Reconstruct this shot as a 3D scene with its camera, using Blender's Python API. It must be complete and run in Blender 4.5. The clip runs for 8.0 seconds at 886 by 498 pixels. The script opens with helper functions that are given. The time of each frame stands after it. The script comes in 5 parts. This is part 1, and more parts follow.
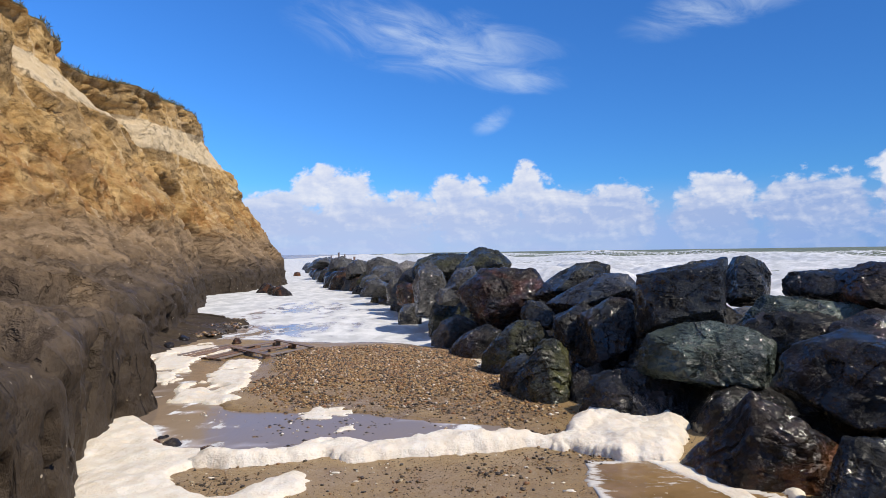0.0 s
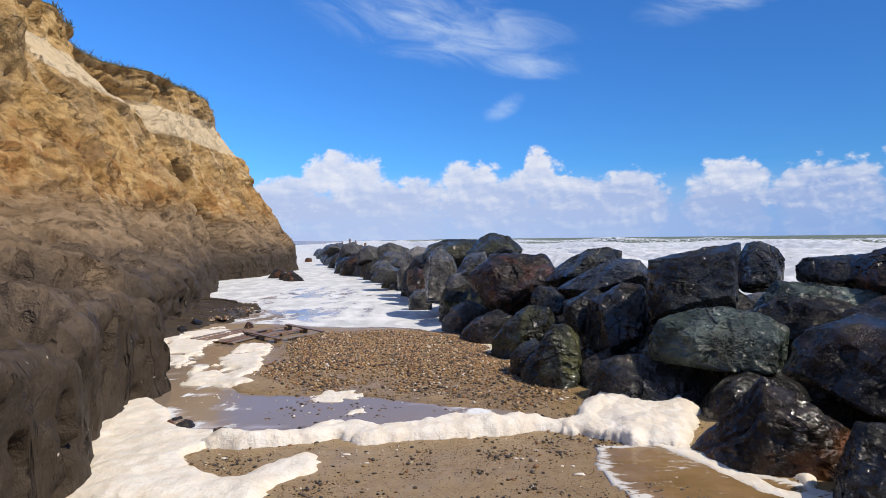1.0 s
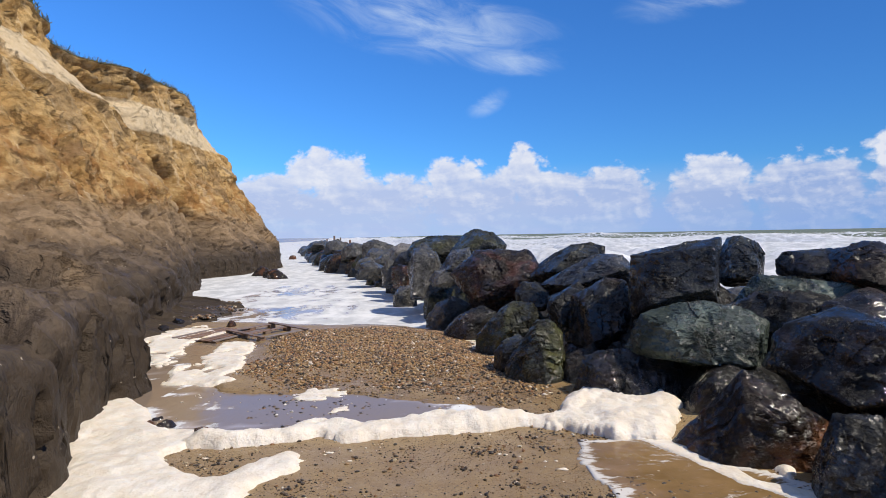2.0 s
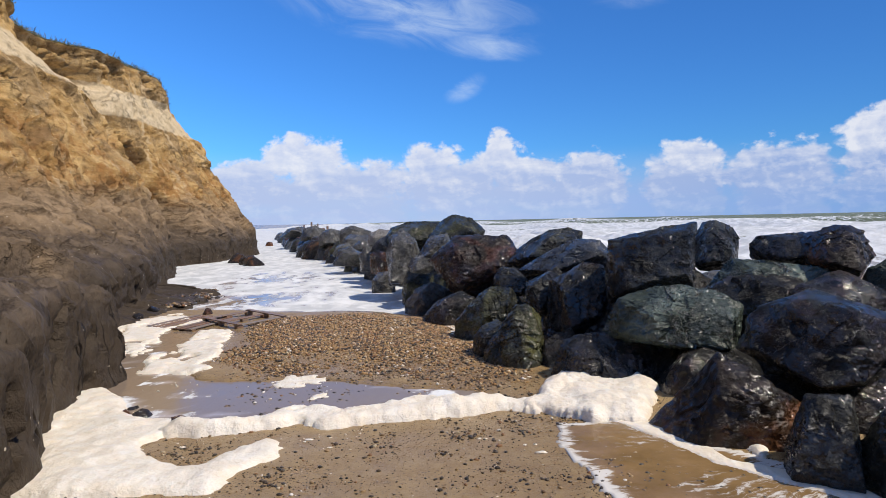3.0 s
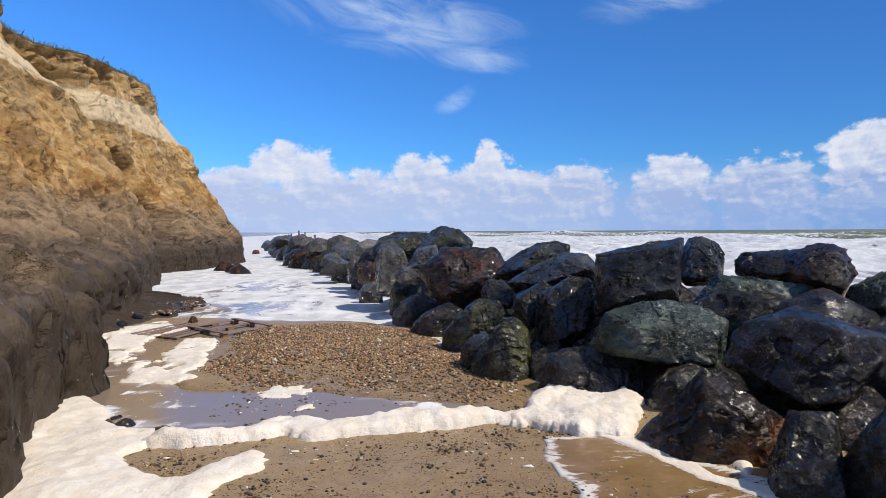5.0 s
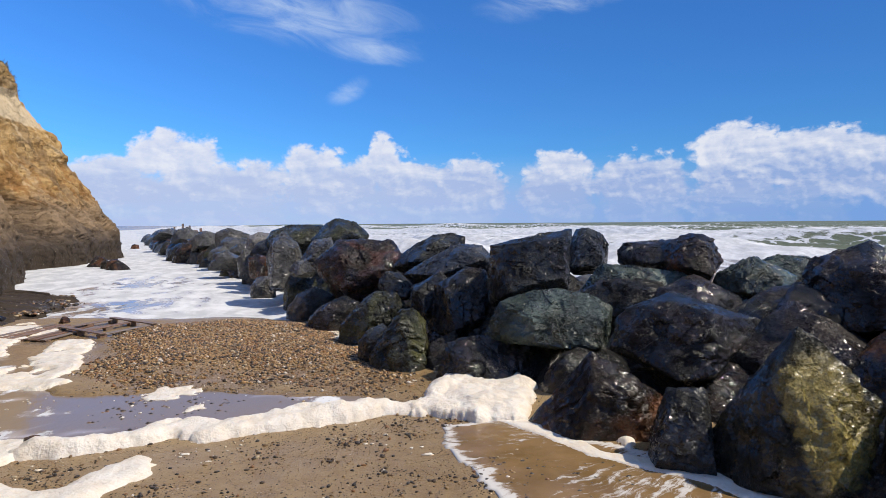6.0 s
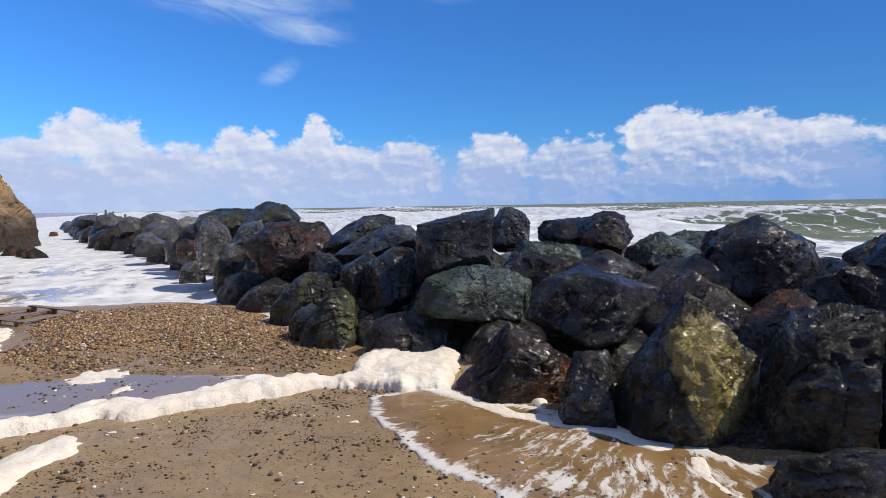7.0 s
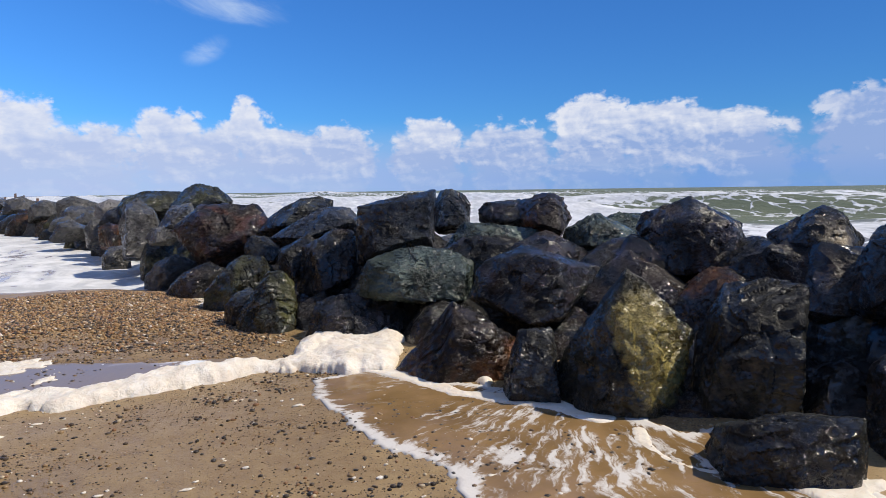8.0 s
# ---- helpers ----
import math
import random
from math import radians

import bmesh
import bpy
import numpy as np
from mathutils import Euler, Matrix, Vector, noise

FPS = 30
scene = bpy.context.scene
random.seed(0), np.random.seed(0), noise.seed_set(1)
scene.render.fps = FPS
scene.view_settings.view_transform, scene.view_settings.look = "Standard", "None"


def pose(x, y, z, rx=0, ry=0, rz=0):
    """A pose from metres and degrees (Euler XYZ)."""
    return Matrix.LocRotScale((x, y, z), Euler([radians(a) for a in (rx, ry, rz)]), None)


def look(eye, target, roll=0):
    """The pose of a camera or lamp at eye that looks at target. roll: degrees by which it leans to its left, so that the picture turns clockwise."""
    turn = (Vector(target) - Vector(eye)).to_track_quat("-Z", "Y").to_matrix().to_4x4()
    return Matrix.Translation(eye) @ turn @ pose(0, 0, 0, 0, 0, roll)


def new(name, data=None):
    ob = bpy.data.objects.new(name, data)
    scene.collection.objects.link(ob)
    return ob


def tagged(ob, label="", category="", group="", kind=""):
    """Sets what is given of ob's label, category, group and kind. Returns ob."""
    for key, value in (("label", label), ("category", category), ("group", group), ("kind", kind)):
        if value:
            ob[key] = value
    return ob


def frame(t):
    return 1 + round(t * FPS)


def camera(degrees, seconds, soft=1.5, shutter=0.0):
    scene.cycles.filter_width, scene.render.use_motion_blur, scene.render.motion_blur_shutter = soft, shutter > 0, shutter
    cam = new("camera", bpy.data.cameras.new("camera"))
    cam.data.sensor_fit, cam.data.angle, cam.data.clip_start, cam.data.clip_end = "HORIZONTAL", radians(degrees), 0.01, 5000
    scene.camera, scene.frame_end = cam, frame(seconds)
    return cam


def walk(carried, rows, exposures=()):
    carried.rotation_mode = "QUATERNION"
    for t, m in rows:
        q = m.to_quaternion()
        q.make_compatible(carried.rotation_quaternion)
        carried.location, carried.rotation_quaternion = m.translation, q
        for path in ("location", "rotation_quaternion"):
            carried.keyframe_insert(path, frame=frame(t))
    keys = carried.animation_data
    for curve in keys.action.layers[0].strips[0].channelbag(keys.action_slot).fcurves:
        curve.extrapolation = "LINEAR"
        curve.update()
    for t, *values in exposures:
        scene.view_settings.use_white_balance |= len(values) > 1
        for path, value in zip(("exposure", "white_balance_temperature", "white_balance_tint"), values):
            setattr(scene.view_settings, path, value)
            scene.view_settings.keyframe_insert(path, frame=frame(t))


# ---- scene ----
# camera: a hand-held pan from the cliff foot to the rock armour
cam = camera(70.3, 8.0, soft=0.5)
ROWS = [(0.0, 0.0, 0.0, 1.8, 0.0, 0.29, 0.77), (0.5, 0.0, -0.005, 1.78, 0.65, -0.57, 0.75), (1.0, 0.0, 0.004, 1.779, 0.98, -0.92, 0.61),
        (1.2, 0.005, 0.008, 1.778, 1.37, -0.93, 0.88), (2.3, 0.031, 0.03, 1.776, -1.5, -1.52, 0.92), (2.5, 0.033, 0.033, 1.775, -2.1, -1.77, 0.94), (3.0, 0.018, 0.044, 1.774, -2.37, -2.58, 1.18), (3.5, 0.023, 0.04, 1.786, -2.03, -2.38, 0.89),
        (4.0, 0.014, 0.033, 1.793, -1.65, -2.11, 0.73), (4.2, 0.011, 0.032, 1.793, -1.75, -1.74, 0.70), (5.3, -0.004, 0.027, 1.791, -5.13, -1.56, 0.10), (5.5, -0.006, 0.026, 1.79, -6.75, -1.36, 0.08), (6.0, -0.031, 0.026, 1.782, -13.05, -2.35, 0.38),
        (6.5, 0.019, -0.121, 1.761, -17.38, -1.73, 0.35), (7.0, 0.03, -0.249, 1.74, -18.76, -3.93, 0.94), (7.5, -0.018, -0.238, 1.744, -20.8, -3.0, 0.42),
        (8.0, -0.046, -0.186, 1.69, -24.74, -5.33, 0.71)]
walk(cam, [(t, pose(x, y, z, 90 + p, r, w)) for t, x, y, z, w, p, r in ROWS])

# ---- sky, sun, exposure ----
SUN_AZ, SUN_EL = 109.0, 52.0          # degrees: clockwise from straight ahead, above the horizon
scene.view_settings.exposure = 0.0


class Nodes:
    """A thin wrapper that adds nodes and wires them."""

    def __init__(self, tree):
        self.tree = tree
        tree.nodes.clear()

    def add(self, kind, ins=None, **props):
        n = self.tree.nodes.new(kind)
        for k, v in props.items():
            setattr(n, k, v)
        for k, v in (ins or {}).items():
            if isinstance(v, bpy.types.NodeSocket):
                self.tree.links.new(v, n.inputs[k])
            else:
                n.inputs[k].default_value = v
        return n

    def math(self, op, a, b=0.0, c=0.0, clamp=False):
        return self.add("ShaderNodeMath", {0: a, 1: b, 2: c}, operation=op, use_clamp=clamp).outputs[0]

    def step(self, v, lo, hi, a=0.0, b=1.0):
        return self.add("ShaderNodeMapRange", {0: v, 1: lo, 2: hi, 3: a, 4: b}, interpolation_type="SMOOTHSTEP").outputs[0]

    def noise(self, vec, scale, detail=4.0, rough=0.55, distort=0.0):
        return self.add("ShaderNodeTexNoise", {"Vector": vec, "Scale": scale, "Detail": detail, "Roughness": rough, "Distortion": distort}).outputs[0]

    def mix(self, f, a, b):
        n = self.add("ShaderNodeMix", data_type="RGBA")
        for i, v in ((0, f), (6, a), (7, b)):
            if isinstance(v, bpy.types.NodeSocket):
                self.tree.links.new(v, n.inputs[i])
            else:
                n.inputs[i].default_value = (*v, 1) if isinstance(v, tuple) and len(v) == 3 else v
        return n.outputs[2]

    def xyz(self, vec):
        return self.add("ShaderNodeSeparateXYZ", {0: vec}).outputs

    def vec(self, x, y, z=0.0):
        return self.add("ShaderNodeCombineXYZ", {0: x, 1: y, 2: z}).outputs[0]

    def scaled(self, vec, sx, sy, sz, rot=(0, 0, 0), off=(0, 0, 0)):
        return self.add("ShaderNodeMapping", {"Vector": vec, "Scale": (sx, sy, sz), "Rotation": tuple(radians(a) for a in rot), "Location": off}).outputs[0]


# each cumulus head: azimuth, elevation, half width, half height above and below its middle, in degrees
HEADS = [(-14.5, 3.4, 5, 2.4, 10), (-9.5, 5.4, 4.4, 2.6, 10), (-5.0, 4.0, 5.5, 2.0, 10), (2.2, 4.9, 3.6, 2.4, 10), (5.2, 4.5, 3.0, 2.0, 10), (7.9, 5.6, 1.9, 2.5, 10), (10.5, 3.6, 4.5, 1.9, 10),
         (15.4, 3.9, 3.6, 2.2, 10), (23.3, 4.1, 3.4, 2.4, 10), (31, 4.2, 4.6, 2.4, 10), (38.0, 5.6, 4.6, 2.5, 10), (44.0, 5.1, 5, 2.4, 10), (50, 4.2, 4, 2.2, 10),
         (60, 4.6, 5.0, 3.2, 10), (-24, 4.0, 7, 3.0, 10), (-38, 4.5, 8, 3, 10), (74, 4, 8, 3, 10), (92, 5, 10, 3, 3), (114, 4, 12, 3, 3), (142, 5, 12, 3.4, 3), (176, 4, 14, 3, 3),
         (-60, 5, 12, 3, 3), (-90, 4, 14, 3.2, 3), (-125, 5, 14, 3, 3), (-160, 4, 10, 3, 3)]

world = bpy.data.worlds.new("sky")
scene.world = world
world.use_nodes = True
W = Nodes(world.node_tree)
sky = W.add("ShaderNodeTexSky", sky_type="NISHITA", sun_disc=False, sun_elevation=radians(SUN_EL), sun_rotation=radians(SUN_AZ), air_density=1.0,
            dust_density=0.05, ozone_density=3.0)
way = W.add("ShaderNodeTexCoord").outputs["Generated"]
wx, wy, wz = W.xyz(way)
az = W.math("DEGREES", W.math("ARCTAN2", wx, wy))
el = W.math("DEGREES", W.math("ARCSINE", wz))
flat = W.vec(az, el)
warp_az = W.math("MULTIPLY_ADD", W.math("SUBTRACT", W.noise(flat, 0.25, 3, 0.5), 0.5), 3.0, az)
body = None
for a, e, ra, up, low in HEADS:
    dx = W.math("DIVIDE", W.math("SUBTRACT", warp_az, a), ra)
    rise = W.math("SUBTRACT", el, e)
    dy = W.math("MAXIMUM", W.math("DIVIDE", rise, up), W.math("DIVIDE", rise, -low))
    d = W.math("SUBTRACT", 1.0, W.math("MULTIPLY_ADD", dx, dx, W.math("MULTIPLY", dy, dy)))
    body = d if body is None else W.math("MAXIMUM", body, d)
body = W.math("MAXIMUM", body, -1.5)


def billow(off):
    """Cauliflower heads: cells within cells, torn by noise."""
    v = W.scaled(flat, 1, 1.3, 1, off=off)
    n1 = W.noise(v, 0.22, 8, 0.55, 0.3)
    n2 = W.noise(v, 0.9, 6, 0.6)
    bent = W.add("ShaderNodeVectorMath", {0: v, 1: W.vec(W.math("MULTIPLY", n1, 3.0), W.math("MULTIPLY", n2, 1.6))}, operation="ADD").outputs[0]
    total = W.math("MULTIPLY_ADD", n2, 0.5, W.math("MULTIPLY", n1, 1.5))
    for size, weight in ((0.42, -0.34), (1.0, -0.24), (2.3, -0.13)):
        c = W.add("ShaderNodeTexVoronoi", {"Vector": bent, "Scale": size, "Smoothness": 0.35}, feature="SMOOTH_F1").outputs["Distance"]
        total = W.math("MULTIPLY_ADD", c, weight, total)
    return total


puff, puff_lit = billow((0, 0, 0)), billow((-0.35, -0.5, 0))
edge = W.math("ADD", W.math("MULTIPLY", W.math("SUBTRACT", puff, 0.66), 1.7), body)
cover = W.step(edge, -0.08, 0.46)
cover = W.math("MULTIPLY", cover, W.step(el, 0.2, 3.2, 0.35, 1.0))
# lit heads, lavender undersides that sink into the haze
shade = W.math("ADD", W.math("MULTIPLY", W.math("SUBTRACT", puff, puff_lit), 1.35), W.step(el, 2.6, 6.8, 0.06, 0.66), clamp=True)
shade = W.math("MULTIPLY_ADD", W.math("MULTIPLY", W.step(edge, 1.1, 0.25), W.step(el, 3.0, 6.0)), 0.28, shade, clamp=True)
rows = W.noise(W.scaled(flat, 0.16, 0.62, 1, off=(3, 0, 0)), 1.0, 6, 0.6, 0.6)
shade = W.math("MULTIPLY_ADD", W.math("SUBTRACT", rows, 0.5), 1.5, shade, clamp=True)
shade = W.math("SUBTRACT", shade, W.step(az, 48, 58, 0.0, 0.42), clamp=True)
under = W.mix(W.step(az, 44, -6), (0.30, 0.42, 0.72), (0.47, 0.56, 0.81))
cloud_col = W.mix(shade, under, (0.80, 0.82, 0.90))
# pale haze and low stratus towards the horizon
haze_n = W.noise(W.scaled(flat, 0.35, 1.6, 1), 0.5, 4, 0.5)
haze = W.math("MULTIPLY", W.step(el, 6.5, 1.5), W.math("MULTIPLY_ADD", haze_n, 0.5, 0.68), clamp=True)
haze_col = W.mix(W.step(az, 50, -8), (0.19, 0.36, 0.74), (0.44, 0.56, 0.86))
# high wisps
wisp_v = W.scaled(flat, 1, 1, 1, rot=(0, 0, 13))
wisp_n = W.noise(W.scaled(wisp_v, 0.13, 0.42, 1), 1.0, 7, 0.62, 1.0)
WISPS = [(-1.0, 18.6, 14.0, 3.6, 9.0), (6.5, 15.2, 5.5, 1.5, 6.0), (4.6, 11.7, 2.4, 1.2, -24.0), (26.0, 20.0, 11.0, 2.4, -9.0)]
wisp = None
for a, e, ra, re_, lean in WISPS:
    c, s = math.cos(radians(lean)), math.sin(radians(lean))
    px, py = W.math("SUBTRACT", az, a), W.math("SUBTRACT", el, e)
    dx = W.math("DIVIDE", W.math("MULTIPLY_ADD", px, c, W.math("MULTIPLY", py, -s)), ra)
    dy = W.math("DIVIDE", W.math("MULTIPLY_ADD", px, s, W.math("MULTIPLY", py, c)), re_)
    d = W.math("SUBTRACT", 1.0, W.math("MULTIPLY_ADD", dx, dx, W.math("MULTIPLY", dy, dy)), clamp=True)
    wisp = d if wisp is None else W.math("MAXIMUM", wisp, d)
wisp = W.math("MULTIPLY", W.step(W.math("MULTIPLY_ADD", wisp_n, 1.5, W.math("MULTIPLY", wisp, 0.45)), 0.72, 1.7), W.math("POWER", wisp, 0.8), clamp=True)
SKY_STRENGTH = 0.118
sky_col = W.add("ShaderNodeVectorMath", {0: sky.outputs[0], 1: (SKY_STRENGTH * 0.29, SKY_STRENGTH * 0.71, SKY_STRENGTH * 1.27)}, operation="MULTIPLY").outputs[0]
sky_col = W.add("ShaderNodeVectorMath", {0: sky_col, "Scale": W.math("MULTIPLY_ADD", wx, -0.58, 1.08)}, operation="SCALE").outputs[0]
# grey veil added overhead and behind, out of view, to make the blue fill more neutral
unseen_veil = W.math("MULTIPLY", W.step(el, 24, 55), 0.75)
sky_col = W.mix(unseen_veil, sky_col, (0.20, 0.26, 0.40))
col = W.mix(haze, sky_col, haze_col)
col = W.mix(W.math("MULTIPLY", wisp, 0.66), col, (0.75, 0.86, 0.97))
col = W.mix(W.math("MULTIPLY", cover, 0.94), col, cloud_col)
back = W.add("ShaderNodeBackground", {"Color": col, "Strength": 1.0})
W.tree.links.new(back.outputs[0], W.add("ShaderNodeOutputWorld").inputs[0])

sun = new("sun", bpy.data.lights.new("sun", "SUN"))
sun.data.energy, sun.data.angle, sun.data.color = 4.2, radians(0.5), (1.0, 0.91, 0.78)
sun_way = Vector((math.sin(radians(SUN_AZ)) * math.cos(radians(SUN_EL)), math.cos(radians(SUN_AZ)) * math.cos(radians(SUN_EL)), math.sin(radians(SUN_EL))))
sun.matrix_world = look(sun_way * 60, (0, 0, 0))


# ---- number noise for shaping ----
def lattice(i, j, k, seed):
    h = (i * 374761393 + j * 668265263 + k * 1440662683 + seed * 974634777) & 0xFFFFFFFF
    h = ((h ^ (h >> 13)) * 1274126177) & 0xFFFFFFFF
    return ((h ^ (h >> 16)) & 0xFFFF) / 65535.0


def grain(p, scale, seed=0):
    """Value noise from 0 to 1 at the rows of p (n x 3)."""
    q = np.asarray(p, float) / scale
    f = np.floor(q)
    i = f.astype(np.int64)
    t = q - f
    t = t * t * t * (t * (t * 6 - 15) + 10)
    out = np.zeros(len(q))
    for dx in (0, 1):
        for dy in (0, 1):
            for dz in (0, 1):
                w = (t[:, 0] if dx else 1 - t[:, 0]) * (t[:, 1] if dy else 1 - t[:, 1]) * (t[:, 2] if dz else 1 - t[:, 2])
                out += w * lattice(i[:, 0] + dx, i[:, 1] + dy, i[:, 2] + dz, seed)
    return out


def rough(p, scale, octaves=4, gain=0.5, seed=0):
    """Fractal noise from about -1 to 1."""
    total, amp, norm = 0.0, 1.0, 0.0
    for o in range(octaves):
        total = total + amp * (grain(p, scale / 2 ** o, seed + o * 17) * 2 - 1)
        norm += amp
        amp *= gain
    return total / norm


def ridges(p, scale, octaves=3, seed=0):
    """Fractal noise from 0 to 1 with sharp crests."""
    total, amp, norm = 0.0, 1.0, 0.0
    for o in range(octaves):
        total = total + amp * (1 - np.abs(grain(p, scale / 2 ** o, seed + o * 31) * 2 - 1))
        norm += amp
        amp *= 0.5
    return total / norm


def chips(p, scale, seed=0):
    """Flat broken facets: each cell of a jittered lattice is a plane of its own tilt, about -1 to 1."""
    q = np.asarray(p, float) / scale
    f = np.floor(q).astype(np.int64)
    best, out = np.full(len(q), 1e9), np.zeros(len(q))
    for dx in (-1, 0, 1):
        for dy in (-1, 0, 1):
            for dz in (-1, 0, 1):
                i, j, k = f[:, 0] + dx, f[:, 1] + dy, f[:, 2] + dz
                r = [lattice(i, j, k, seed + a) for a in range(6)]
                ox, oy, oz = q[:, 0] - i - r[0], q[:, 1] - j - r[1], q[:, 2] - k - r[2]
                d = ox * ox + oy * oy + oz * oz
                near = d < best
                best = np.where(near, d, best)
                tilt = (ox * (r[3] - 0.5) + oy * (r[4] - 0.5) + oz * (r[5] - 0.5)) * 2 + (r[3] + r[5] - 1) * 0.5
                out = np.where(near, tilt, out)
    return np.clip(out, -1.2, 1.2)


def smooth(v, lo, hi):
    t = np.clip((v - lo) / (hi - lo), 0, 1)
    return t * t * (3 - 2 * t)


def pairs(text):
    return np.array([[float(c) for c in p.split(",")] for p in text.split()])


def edge_distance(x, y, poly, closed=True):
    """Distance from points to a polygon's or a line's edge; inside a polygon it is negative."""
    best, inside = np.full(x.shape, 1e9), np.zeros(x.shape, bool)
    n = len(poly)
    for a in range(n if closed else n - 1):
        (x0, y0), (x1, y1) = poly[a], poly[(a + 1) % n]
        vx, vy = x1 - x0, y1 - y0
        t = np.clip(((x - x0) * vx + (y - y0) * vy) / (vx * vx + vy * vy + 1e-12), 0, 1)
        best = np.minimum(best, np.hypot(x - x0 - t * vx, y - y0 - t * vy))
        if closed and y1 != y0:
            inside ^= ((y0 > y) != (y1 > y)) & (x < (x1 - x0) * (y - y0) / (y1 - y0) + x0)
    return np.where(inside, -best, best)


def mesh_object(name, verts, faces, material, parent=None, shade=True, **tags):
    me = bpy.data.meshes.new(name)
    me.vertices.add(len(verts))
    me.vertices.foreach_set("co", np.asarray(verts, np.float32).ravel())
    faces = np.asarray(faces, np.int32)
    k = faces.shape[1]
    me.loops.add(faces.size)
    me.loops.foreach_set("vertex_index", faces.ravel())
    me.polygons.add(len(faces))
    me.polygons.foreach_set("loop_start", np.arange(0, faces.size, k, dtype=np.int32))
    me.update(calc_edges=True)
    me.validate()
    me.shade_smooth() if shade else me.shade_flat()
    me.materials.append(material)
    ob = new(name, me)
    if parent:
        ob.parent = parent
    return tagged(ob, **tags)


def grid_faces(rows, cols, keep=None):
    i = np.arange(rows * cols).reshape(rows, cols)
    f = np.stack([i[:-1, :-1], i[:-1, 1:], i[1:, 1:], i[1:, :-1]], -1).reshape(-1, 4)
    return f if keep is None else f[keep.ravel()[f].any(1)]


def part(name, bm, material, parent, label=""):
    me = bpy.data.meshes.new(name)
    bm.to_mesh(me)
    bm.free()
    me.materials.append(material)
    ob = new(name, me)
    ob.parent = parent
    return tagged(ob, label=label)


# ---- materials ----
def material(name):
    m = bpy.data.materials.new(name)
    m.use_nodes = True
    n = Nodes(m.node_tree)
    return m, n, n.add("ShaderNodeNewGeometry").outputs["Position"], n.add("ShaderNodeTexCoord").outputs["Object"]


def finish(n, colour, roughness, bump=None, strength=0.5, distance=0.02, **more):
    ins = {"Base Color": colour if isinstance(colour, bpy.types.NodeSocket) else (*colour, 1), "Roughness": roughness}
    ins.update({k.replace("_", " "): v for k, v in more.items()})
    if bump is not None:
        ins["Normal"] = n.add("ShaderNodeBump", {"Height": bump, "Strength": strength, "Distance": distance}).outputs[0]
    b = n.add("ShaderNodeBsdfPrincipled", ins)
    n.tree.links.new(b.outputs[0], n.add("ShaderNodeOutputMaterial").inputs[0])
    return b


